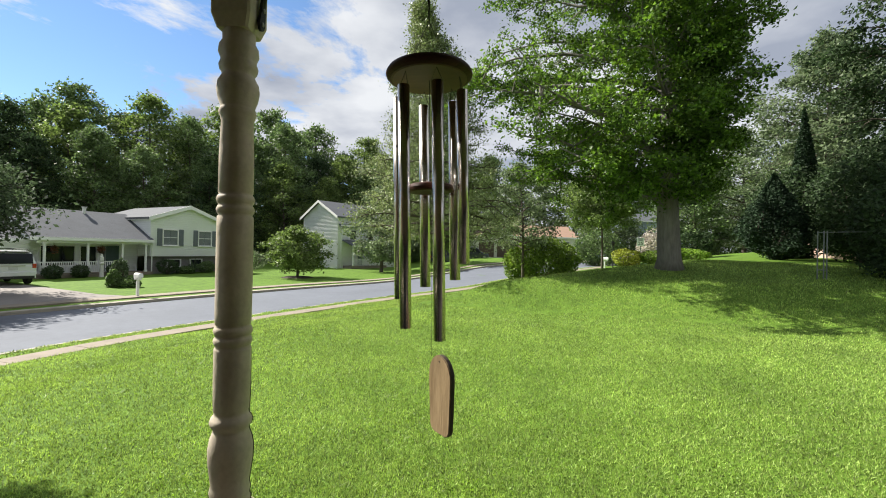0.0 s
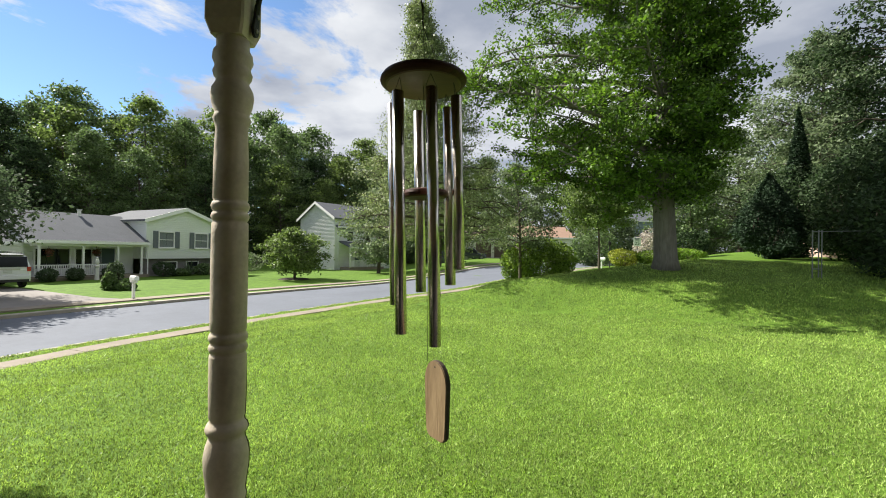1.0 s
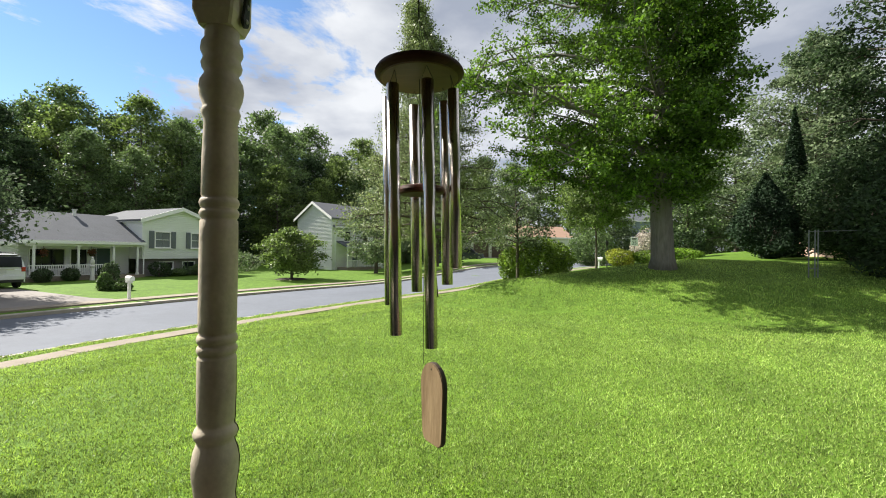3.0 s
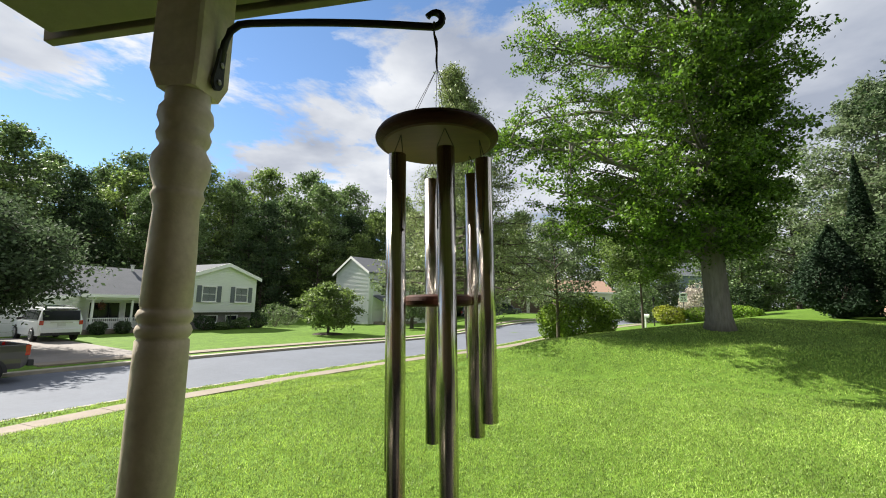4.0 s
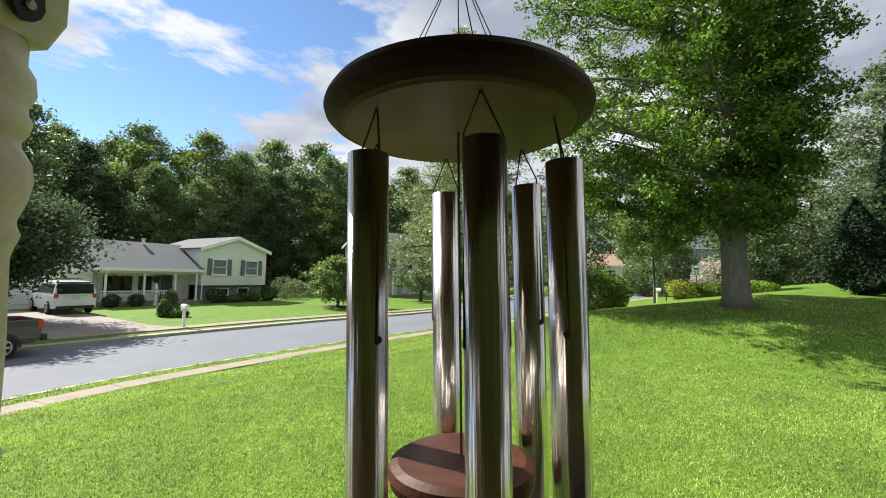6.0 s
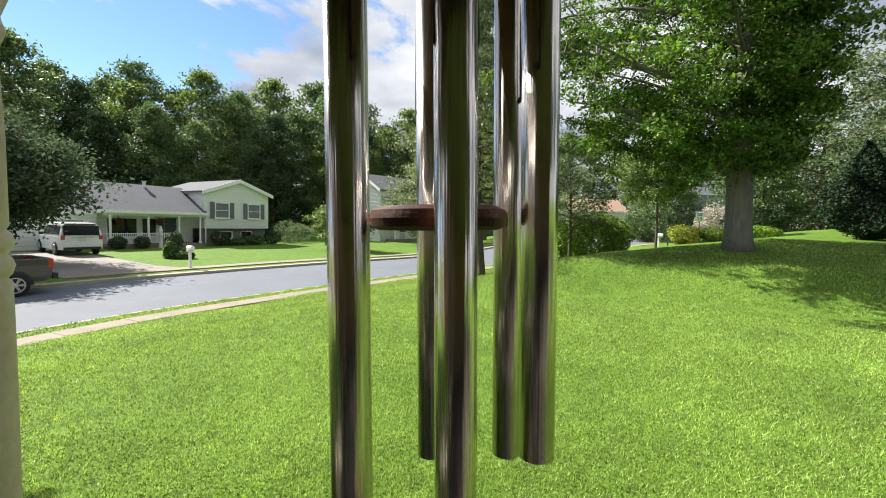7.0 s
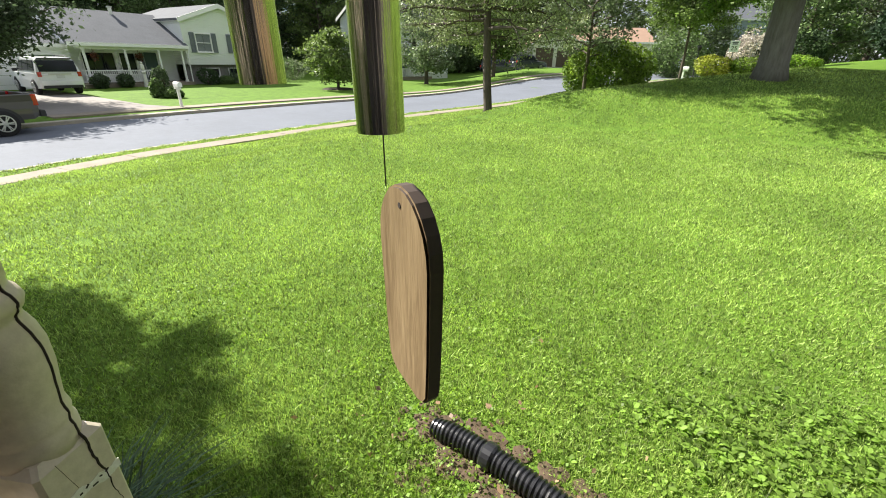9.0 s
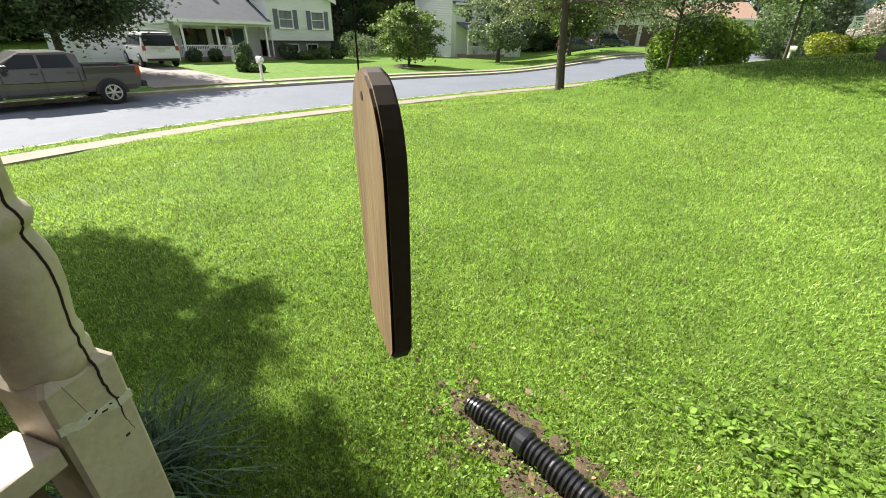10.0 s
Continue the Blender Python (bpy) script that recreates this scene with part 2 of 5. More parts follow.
M_GUTTER = mat("white_gutter", (0.72, 0.72, 0.68), (0.62, 0.62, 0.58), rough=0.5, scale=3)
M_BALUSTER = mat("dark_brown_baluster", (0.10, 0.065, 0.045), (0.07, 0.045, 0.03), rough=0.6, scale=8)
M_STONE = mat("pale_statue_stone", (0.7, 0.68, 0.64), (0.6, 0.58, 0.54), rough=0.8, scale=10)
M_WREATH = leafmat("faded_wreath", (0.35, 0.10, 0.08), (0.16, 0.10, 0.06), 0.1)


# ---------------------------------------------------------------- mesh helpers
def link_bm(name, bm, material, parent=None, smooth=False):
    me = bpy.data.meshes.new(name)
    bm.to_mesh(me)
    bm.free()
    if smooth:
        me.polygons.foreach_set("use_smooth", [True] * len(me.polygons))
    if material:
        me.materials.append(material)
    ob = new(name, me)
    if parent:
        ob.parent = parent
    return ob


def part(name, bm, material, parent, label="", smooth=False):
    ob = link_bm(name, bm, material, parent, smooth)
    if label:
        ob["label"] = label
    return ob


def raw(name, verts, faces, material, parent=None, smooth=False):
    me = bpy.data.meshes.new(name)
    me.from_pydata(verts, [], faces)
    if smooth:
        me.polygons.foreach_set("use_smooth", [True] * len(me.polygons))
    me.materials.append(material)
    ob = new(name, me)
    if parent:
        ob.parent = parent
    return ob


def thing(name, m, label, category, group="", kind=""):
    ob = new(name)
    ob.matrix_world = m
    return tagged(ob, label, category, group, kind)


def box(bm, cx, cy, cz, sx, sy, sz, bevel=0.0, rot=None):
    geo = bmesh.ops.create_cube(bm, size=1)
    vs = geo["verts"]
    m = Matrix.Translation((cx, cy, cz)) @ (rot.to_4x4() if rot else Matrix()) @ Matrix.Diagonal((sx, sy, sz, 1))
    bmesh.ops.transform(bm, matrix=m, verts=vs)
    if bevel:
        es = list({e for v in vs for e in v.link_edges})
        bmesh.ops.bevel(bm, geom=es, offset=bevel, segments=2, affect="EDGES", profile=0.6)
    return bm


def B(*a, **k):
    return box(bmesh.new(), *a, **k)


def tube(bm, pts, radii, seg=10, cap=True):
    """A tapered tube along pts."""
    pts = [Vector(p) for p in pts]
    rings = []
    up = Vector((0.31, 0.17, 0.93))
    for i, p in enumerate(pts):
        d = (pts[min(i + 1, len(pts) - 1)] - pts[max(i - 1, 0)]).normalized()
        u = d.cross(up)
        if u.length < 0.05:
            u = d.cross(Vector((1, 0, 0)))
        u.normalize()
        v = d.cross(u)
        r = radii[i] if isinstance(radii, (list, tuple)) else radii
        rings.append([bm.verts.new(p + (u * math.cos(2 * math.pi * k / seg) + v * math.sin(2 * math.pi * k / seg)) * r) for k in range(seg)])
    for a, b in zip(rings, rings[1:]):
        for k in range(seg):
            bm.faces.new((a[k], a[(k + 1) % seg], b[(k + 1) % seg], b[k]))
    if cap:
        bm.faces.new(rings[0][::-1])
        bm.faces.new(rings[-1])
    return bm


def lathe(bm, profile, seg=40, cx=0.0, cy=0.0):
    """A turned body from (z, radius) pairs."""
    rings = [[bm.verts.new((cx + r * math.cos(2 * math.pi * k / seg), cy + r * math.sin(2 * math.pi * k / seg), z)) for k in range(seg)] for z, r in profile]
    for a, b in zip(rings, rings[1:]):
        for k in range(seg):
            bm.faces.new((a[k], a[(k + 1) % seg], b[(k + 1) % seg], b[k]))
    bm.faces.new(rings[0][::-1])
    bm.faces.new(rings[-1])
    return bm


def prism(bm, outline, y0, y1):
    """A plate whose (x, z) outline is drawn out from y0 to y1."""
    a = [bm.verts.new((x, y0, z)) for x, z in outline]
    b = [bm.verts.new((x, y1, z)) for x, z in outline]
    n = len(outline)
    bm.faces.new(a)
    bm.faces.new(b[::-1])
    for k in range(n):
        bm.faces.new((a[k], b[k], b[(k + 1) % n], a[(k + 1) % n]))
    bmesh.ops.recalc_face_normals(bm, faces=bm.faces)
    return bm


def leaves_mesh(name, centres, size, material, rng, parent=None, droop=0.35, aspect=0.55):
    """One mesh of small four-cornered leaves, each folded a little, round the given centres."""
    n = len(centres)
    c = np.asarray(centres, dtype=np.float64)
    d = rng.normal(size=(n, 3)); d[:, 2] = d[:, 2] * 0.7 - droop
    d /= np.linalg.norm(d, axis=1)[:, None] + 1e-9
    u = rng.normal(size=(n, 3))
    u -= d * np.sum(u * d, axis=1)[:, None]
    u /= np.linalg.norm(u, axis=1)[:, None] + 1e-9
    s = size * rng.uniform(0.6, 1.35, size=(n, 1))
    v = np.empty((n, 4, 3))
    nrm = np.cross(d, u)
    v[:, 0] = c - d * s * 0.5
    v[:, 1] = c + u * s * 0.5 * aspect + nrm * s * 0.08
    v[:, 2] = c + d * s * 0.55
    v[:, 3] = c - u * s * 0.5 * aspect + nrm * s * 0.08
    me = bpy.data.meshes.new(name)
    me.vertices.add(n * 4)
    me.vertices.foreach_set("co", v.reshape(-1))
    me.loops.add(n * 4)
    me.loops.foreach_set("vertex_index", np.arange(n * 4, dtype=np.int32))
    me.polygons.add(n)
    me.polygons.foreach_set("loop_start", np.arange(0, n * 4, 4, dtype=np.int32))
    me.polygons.foreach_set("loop_total", np.full(n, 4, dtype=np.int32))
    me.update(calc_edges=True)
    me.materials.append(material)
    ob = new(name, me)
    if parent:
        ob.parent = parent
    return ob


# ---------------------------------------------------------------- lie of the land
NEAR_EDGE = [(-14.0, -22.0), (-12.4, -8.0), (-11.7, 0.0), (-10.3, 8.2), (-8.15, 13.7), (-3.7, 22.0), (1.2, 29.0), (7.5, 37.5), (16.0, 46.5), (30.0, 57.0), (60.0, 74.0), (130.0, 105.0)]
ROAD_W, ROAD_Z = 7.2, -0.78


def smooth_line(pts, steps=10):
    out = []
    for i in range(len(pts) - 1):
        p0, p1, p2, p3 = (np.array(pts[min(max(j, 0), len(pts) - 1)]) for j in (i - 1, i, i + 1, i + 2))
        for k in range(steps):
            t = k / steps
            out.append(0.5 * (2 * p1 + (p2 - p0) * t + (2 * p0 - 5 * p1 + 4 * p2 - p3) * t * t + (3 * p1 - p0 - 3 * p2 + p3) * t ** 3))
    out.append(np.array(pts[-1]))
    return np.array(out)


EDGE = smooth_line(NEAR_EDGE)
TAN = np.gradient(EDGE, axis=0)
TAN /= np.linalg.norm(TAN, axis=1)[:, None]
NOR = np.stack([-TAN[:, 1], TAN[:, 0]], axis=1)      # towards the far side of the road


def off_road(x, y):
    """Signed distance from the road's near edge; the lawn's side is positive."""
    x, y = np.atleast_1d(np.asarray(x, float)), np.atleast_1d(np.asarray(y, float))
    best, sgn = np.full(x.shape, 1e9), np.ones(x.shape)
    for p, n in zip(EDGE, NOR):
        dx, dy = x - p[0], y - p[1]
        d2 = dx * dx + dy * dy
        near = d2 < best
        best = np.where(near, d2, best)
        sgn = np.where(near, np.where(dx * n[0] + dy * n[1] > 0, -1, 1), sgn)
    return np.sqrt(best) * sgn


BANK_Q = [-50, 9.5, 10.5, 11.1, 12.7, 14.9, 17.0, 22.0, 60.0]
BANK_Z = [0, 0, 0.10, 0.30, 0.93, 1.36, 1.58, 1.75, 1.9]
SIDE_D = [-300, -60, -34, -9.6, -8.0, -7.3, -7.2, 0.0, 0.12, 0.6, 1.7, 3.8, 6.2, 8.0, 13.0, 30.0]
SIDE_Z = [4.0, 0.5, -0.55, -0.64, -0.68, -0.70, -0.86, -0.86, -0.68, -0.64, -0.60, -0.40, 0.05, 0.72, 1.5, 4.0]


def climb(x, y):
    """The street climbs as it bends away to the east."""
    east = np.clip((np.asarray(x, float) + 8) / 12, 0, 1)
    return np.interp(y, [24, 28, 36, 44, 52, 70], [0, 0.12, 0.55, 1.0, 1.35, 1.5]) * east * east * (3 - 2 * east)


def ground_z(x, y):
    d = off_road(x, y)
    x, y = np.atleast_1d(np.asarray(x, float)), np.atleast_1d(np.asarray(y, float))
    side = np.interp(d, SIDE_D, SIDE_Z)
    bank = np.interp(0.25 * x + 0.8 * y, BANK_Q, BANK_Z)
    near = np.where(d < 1.5, side, np.minimum(side, bank))
    wob = 0.018 * np.sin(x * 1.3 + 0.7 * y) + 0.012 * np.sin(y * 2.1 - x * 0.6)
    return near + np.where(d > 1.5, wob, 0) + climb(x, y)


def gz(x, y):
    return float(ground_z(x, y)[0])


# ---------------------------------------------------------------- ground, road, pavements
def axis(lo, hi, a, b, fine, grow=1.35):
    mid = list(np.arange(a, b + 1e-6, fine))
    up, s, v = [], fine, b
    while v < hi:
        s *= grow; v += s; up.append(min(v, hi))
    dn, s, v = [], fine, a
    while v > lo:
        s *= grow; v -= s; dn.append(max(v, lo))
    return np.array(dn[::-1] + mid + up)


def build_ground():
    xs, ys = axis(-900, 900, -24, 24, 0.4), axis(-300, 1200, -4, 44, 0.4)
    X, Y = np.meshgrid(xs, ys)
    Z = ground_z(X.ravel(), Y.ravel())
    under = (Y.ravel() < 0.9) & (np.abs(X.ravel()) < 14)
    Z = np.where(under, Z - 0.03, Z)
    nx, ny = len(xs), len(ys)
    verts = np.stack([X.ravel(), Y.ravel(), Z], 1).tolist()
    faces = [(j * nx + i, j * nx + i + 1, (j + 1) * nx + i + 1, (j + 1) * nx + i) for j in range(ny - 1) for i in range(nx - 1)]
    ob = raw("ground", verts, faces, M_LAWN, smooth=True)
    return tagged(ob, "green mown lawn ground rising to a bank", "lawn", kind="structure")


ground = build_ground()


def strip(name, d0, d1, z0, z1, material, skirt=0.2, i0=0, i1=None):
    """A band along the road between two distances from its near edge."""
    rows = []
    for p, n in list(zip(EDGE, NOR))[i0:i1]:
        a, b = p - n * d0, p - n * d1
        za, zb = z0 + float(climb(*a)), z1 + float(climb(*b))
        rows.append([(a[0], a[1], za - skirt), (a[0], a[1], za), (b[0], b[1], zb), (b[0], b[1], zb - skirt)])
    verts = [v for r in rows for v in r]
    faces = [(4 * i + k, 4 * i + k + 1, 4 * i + 5 + k, 4 * i + 4 + k) for i in range(len(rows) - 1) for k in range(3)]
    return raw(name, verts, faces, material)


tagged(strip("road", 0.0, -7.2, ROAD_Z, ROAD_Z, M_ASPHALT), "blue-grey asphalt road curving past the lawns", "road", kind="structure")
tagged(strip("kerb_near", 0.14, 0.0, -0.665, -0.67, M_KERB), "pale concrete kerb overgrown with grass", "kerb", kind="structure")
tagged(strip("kerb_far", -7.2, -7.5, -0.66, -0.645, M_KERB), "pale concrete kerb beside the road", "kerb", kind="structure")


def sidewalk(name, d0, d1, dz, i0, i1, label, n_single):
    top = tagged(new(name), label, "sidewalk", kind="structure")
    line = EDGE[i0:i1]
    seg = np.linalg.norm(np.diff(line, axis=0), axis=1)
    s = np.concatenate([[0], np.cumsum(seg)])
    at = np.arange(0, s[-1], 1.5)
    bm_rest = bmesh.new()
    for k, (a, b) in enumerate(zip(at, at[1:])):
        quad = []
        for t, dd in ((a + 0.003, d0), (b - 0.003, d0), (b - 0.003, d1), (a + 0.003, d1)):
            p = np.array([np.interp(t, s, line[:, 0]), np.interp(t, s, line[:, 1])])
            n = np.array([np.interp(t, s, NOR[i0:i1, 0]), np.interp(t, s, NOR[i0:i1, 1])])
            q = p - n * dd
            quad.append((q[0], q[1], dz + 0.004 * math.sin(k * 1.7) + float(climb(q[0], q[1]))))
        low = [(x, y, z - 0.15) for x, y, z in quad]
        faces = [(0, 1, 2, 3), (0, 4, 5, 1), (1, 5, 6, 2), (2, 6, 7, 3), (3, 7, 4, 0)]
        if n_single[0] <= k < n_single[1]:
            raw("slab", quad + low, faces, M_CONC, top)
        else:
            vs = [bm_rest.verts.new(v) for v in quad + low]
            for f in faces:
                bm_rest.faces.new([vs[i] for i in f])
    bmesh.ops.recalc_face_normals(bm_rest, faces=bm_rest.faces)
    link_bm("far_slabs", bm_rest, M_CONC, top)["kind"] = "stuff"


sidewalk("sidewalk_near", 1.62, 0.98, -0.585, 10, 80, "narrow pale concrete sidewalk edging the lawn", (10, 32))
sidewalk("sidewalk_far", -8.3, -9.2, -0.615, 36, 90, "pale concrete sidewalk across the road", (4, 24))

# house line across the road: along it, and away from the road
HU, HV = Vector((0.40, 0.917, 0)).normalized(), Vector((-0.917, 0.40, 0)).normalized()


def driveway():
    a, b = Vector((-15.6, 17.8, 0)), Vector((-28.4, 23.6, 0))
    d = (b - a).normalized()
    n = Vector((-d.y, d.x, 0))
    L = (b - a).length
    verts, faces = [], []
    N = 14
    for i in range(N + 1):
        c = a + d * (L * i / N)
        flare = 0.9 * max(0, 1 - i / 2.0)
        for w in (0.9 + flare, -4.8 - flare):
            p = c - n * w
            z = np.interp(i / N, [0, 0.05, 0.1, 0.3, 1], [ROAD_Z + 0.012, -0.63, -0.60, -0.57, -0.54])
            verts.append((p.x, p.y, float(z)))
    for i in range(N):
        faces.append((2 * i, 2 * i + 1, 2 * i + 3, 2 * i + 2))
    ob = raw("driveway", verts, faces, M_DRIVE)
    tagged(ob, "brownish concrete driveway leading to the garage", "driveway", kind="structure")


driveway()


# ---------------------------------------------------------------- houses
def siding_lines(m, step):
    nt = m.node_tree
    N, L = nt.nodes.new, nt.links.new
    b = nt.nodes["Principled BSDF"]
    tc = N("ShaderNodeTexCoord")
    sp = N("ShaderNodeSeparateXYZ")
    L(tc.outputs["Object"], sp.inputs[0])
    mu = N("ShaderNodeMath"); mu.operation = "MULTIPLY"; mu.inputs[1].default_value = 1 / step
    L(sp.outputs["Z"], mu.inputs[0])
    fr = N("ShaderNodeMath"); fr.operation = "FRACT"
    L(mu.outputs[0], fr.inputs[0])
    bp = N("ShaderNodeBump")
    bp.inputs["Strength"].default_value, bp.inputs["Distance"].default_value = 1.0, 0.05
    L(fr.outputs[0], bp.inputs["Height"])
    L(bp.outputs[0], b.inputs["Normal"])


for m_ in (M_SIDING, M_SIDING2, M_SIDING3):
    siding_lines(m_, 0.17)


def wall_cells(bm, w, z0, z1, openings, y0, y1, x0=0.0):
    """A wall in the local x-z plane with rectangular openings (xa, xb, za, zb) cut through it."""
    xs = sorted({x0, x0 + w, *[v for o in openings for v in o[:2]]})
    zs = sorted({z0, z1, *[v for o in openings for v in o[2:]]})
    for xa, xb in zip(xs, xs[1:]):
        for za, zb in zip(zs, zs[1:]):
            cx, cz = (xa + xb) / 2, (za + zb) / 2
            if any(o[0] < cx < o[1] and o[2] < cz < o[3] for o in openings):
                continue
            box(bm, cx, (y0 + y1) / 2, cz, xb - xa, abs(y1 - y0), zb - za)
    bmesh.ops.remove_doubles(bm, verts=bm.verts, dist=1e-4)
    return bm


def house_window(parent, xa, xb, za, zb, y, shutters=True, glass=None, panes=2, split=True):
    w = new("window"); w.parent = parent
    t = 0.07
    bm = bmesh.new()
    for cx, cz, sx, sz in (((xa + xb) / 2, zb - t / 2, xb - xa, t), ((xa + xb) / 2, za + t / 2, xb - xa, t), (xa + t / 2, (za + zb) / 2, t, zb - za - 2 * t), (xb - t / 2, (za + zb) / 2, t, zb - za - 2 * t)):
        box(bm, cx, y - 0.02, cz, sx, 0.1, sz)
    if split:
        box(bm, (xa + xb) / 2, y - 0.015, (za + zb) / 2, xb - xa - 2 * t, 0.06, 0.05)
    part("frame", bm, M_TRIM, w)
    part("sill", B((xa + xb) / 2, y - 0.09, za - 0.03, xb - xa + 0.12, 0.16, 0.05, 0.01), M_TRIM, w)
    step = (xb - xa - 2 * t) / panes
    for k in range(panes):
        part("pane", B(xa + t + step * (k + 0.5), y + 0.03, (za + zb) / 2, step - 0.025, 0.02, zb - za - 2 * t), glass or M_GLASS, w)
    if shutters:
        for sx in (xa - 0.24, xb + 0.24):
            bm = B(sx, y - 0.045, (za + zb) / 2, 0.40, 0.05, zb - za + 0.06, 0.008)
            for k in range(12):
                z = za + 0.1 + (zb - za - 0.2) * k / 11
                box(bm, sx, y - 0.075, z, 0.30, 0.02, 0.05)
            part("shutter", bm, M_SHUTTER, parent, "slate-grey louvred shutter")
    return w


def gable(bm, x0, x1, z0, zp, y0, y1):
    return prism(bm, [(x0, z0), (x1, z0), ((x0 + x1) / 2, zp)], y0, y1)


def roof_gable_front(parent, x0, x1, ze, zp, y0, y1, material, over=0.35, trim=M_TRIM):
    """A roof whose ridge runs back from the front gable."""
    xm = (x0 + x1) / 2
    k = (zp - ze) / (xm - x0)
    t = 0.16
    for s in (-1, 1):
        xe = xm + s * (xm - x0 + over)
        zb = ze - k * over
        out = [(xm, zp + t), (xe, zb + t), (xe, zb), (xm, zp)]
        part("roof", prism(bmesh.new(), out, y0 - over, y1 + over), material, parent)
        tr = [(xm, zp + t + 0.02), (xe, zb + t + 0.02), (xe, zb - 0.14), (xm, zp - 0.14)]
        part("rake_board", prism(bmesh.new(), tr, y0 - over - 0.05, y0 - over - 0.003), trim, parent)


def slope_roof(parent, x0, x1, y0, z0, y1, z1, material, t=0.14):
    bm = bmesh.new()
    vs = [(x0, y0, z0), (x1, y0, z0), (x1, y1, z1), (x0, y1, z1)]
    lo = [bm.verts.new(v) for v in vs]
    hi = [bm.verts.new((x, y, z + t)) for x, y, z in vs]
    bm.faces.new(lo[::-1]); bm.faces.new(hi)
    for k in range(4):
        bm.faces.new((lo[k], lo[(k + 1) % 4], hi[(k + 1) % 4], hi[k]))
    bmesh.ops.recalc_face_normals(bm, faces=bm.faces)
    return part("roof", bm, material, parent)


def frame_matrix(origin, u):
    """Local x along u, y to the left of it (away from the viewer of the front), z up."""
    u = Vector((u[0], u[1], 0)).normalized()
    v = Vector((-u.y, u.x, 0))
    return Matrix(((u.x, v.x, 0, origin[0]), (u.y, v.y, 0, origin[1]), (0, 0, 1, origin[2]), (0, 0, 0, 1)))


def ranch_house():
    h = thing("split_level_house", frame_matrix((-28.1, 27.0, -0.6), HU), "white vinyl split-level house with grey shingle roof and front porch", "house")
    # local floor of the porch at 0.25, eave 2.72
    pw, depth, back = 7.25, 1.9, 7.5
    ze, zr = 2.72, 4.95
    win, win2, door = (0.85, 2.95, 0.75, 2.3), (3.2, 4.35, 0.75, 2.3), (4.95, 5.88, 0.28, 2.33)
    part("wall", wall_cells(bmesh.new(), pw, -0.3, ze, [win, win2, door], depth, depth + 0.2), M_SIDING, h)
    part("wall", B(-0.1, depth + (back - depth) / 2, (ze - 0.3) / 2, 0.2, back - depth, ze + 0.3), M_SIDING, h)
    part("gable_wall", gable(bmesh.new(), 0, 1, 0, 1, 0, 1), M_SIDING, h).matrix_local = frame_matrix((-0.1, depth - 1.9, ze), (0, 1)) @ Matrix.Diagonal((back, 0.2, zr - ze - 0.05, 1))
    part("back_wall", B(pw / 2, back, 1.2, pw, 0.2, 3.0), M_SIDING, h)
    slope_roof(h, -0.45, pw + 0.1, -0.3, ze - 0.02, back / 2 + 0.2, zr, M_ROOF)
    slope_roof(h, -0.45, pw + 0.1, back + 0.4, ze - 0.02, back / 2 + 0.2, zr, M_ROOF)
    part("fascia", B(pw / 2 - 0.18, -0.34, ze + 0.03, pw + 0.56, 0.06, 0.22), M_TRIM, h)
    part("porch_ceiling", B(pw / 2, depth / 2, ze - 0.1, pw, depth, 0.05), M_TRIM, h)
    part("porch_beam", B(pw / 2, 0.0, ze - 0.16, pw, 0.16, 0.18), M_TRIM, h)
    part("porch_floor", B(pw / 2, depth / 2 - 0.1, 0.1, pw + 0.2, depth + 0.2, 0.3), M_CONC, h)
    for x in (0.42, 2.9, 5.15, 6.85):
        bm = B(x, 0.0, 1.35, 0.13, 0.13, 2.4, 0.015)
        box(bm, x, 0, 0.33, 0.19, 0.19, 0.16); box(bm, x, 0, 2.46, 0.19, 0.19, 0.12)
        part("porch_post", bm, M_TRIM, h)
    rail = new("porch_railing"); rail.parent = h
    part("top_rail", B(2.7, 0.0, 1.12, 5.2, 0.07, 0.06), M_TRIM, rail)
    part("bottom_rail", B(2.7, 0.0, 0.38, 5.2, 0.06, 0.05), M_TRIM, rail)
    me = None
    for k in range(40):
        x = 0.22 + k * 0.127
        if me is None:
            ob = part("baluster", B(0, 0, 0.75, 0.045, 0.045, 0.70), M_TRIM, rail)
            me = ob.data
        else:
            ob = new("baluster", me); ob.parent = rail
        ob.location = (x, 0, 0)
    house_window(h, *win, depth, False, panes=3, split=False)
    house_window(h, *win2, depth, False, panes=2, split=False)
    dr = part("front_door", B(5.415, depth + 0.05, 1.3, 0.93, 0.06, 2.03, 0.01), M_DOOR, h, "dark teal front door")
    for x in (5.19, 5.64):
        for z in (0.75, 1.45, 2.0):
            part("panel", B(x, depth + 0.012, z, 0.28, 0.02, 0.4 if z < 1.9 else 0.25), M_DOOR, dr)
    part("door_shutter", B(4.78, depth - 0.03, 1.3, 0.26, 0.05, 2.0), M_SHUTTER, h)
    # the two-storey wing with the gable
    w0, w1, wy, wb = 7.25, 13.6, 0.1, 8.2
    zl, ze2, zp = 1.5, 4.72, 5.85
    wa, wbn = (8.2, 9.55, 2.42, 3.82), (11.35, 12.7, 2.42, 3.82)
    part("wall", wall_cells(bmesh.new(), w1 - w0, zl, ze2, [wa, wbn], wy, wy + 0.2, w0), M_SIDING, h)
    part("gable_wall", gable(bmesh.new(), w0, w1, ze2, zp, wy, wy + 0.2), M_SIDING, h)
    for x in (w0 + 0.1, w1 - 0.1):
        part("side_wall", B(x, (wy + 0.2 + wb) / 2, (zl + ze2) / 2, 0.2, wb - wy - 0.2, ze2 - zl), M_SIDING, h)
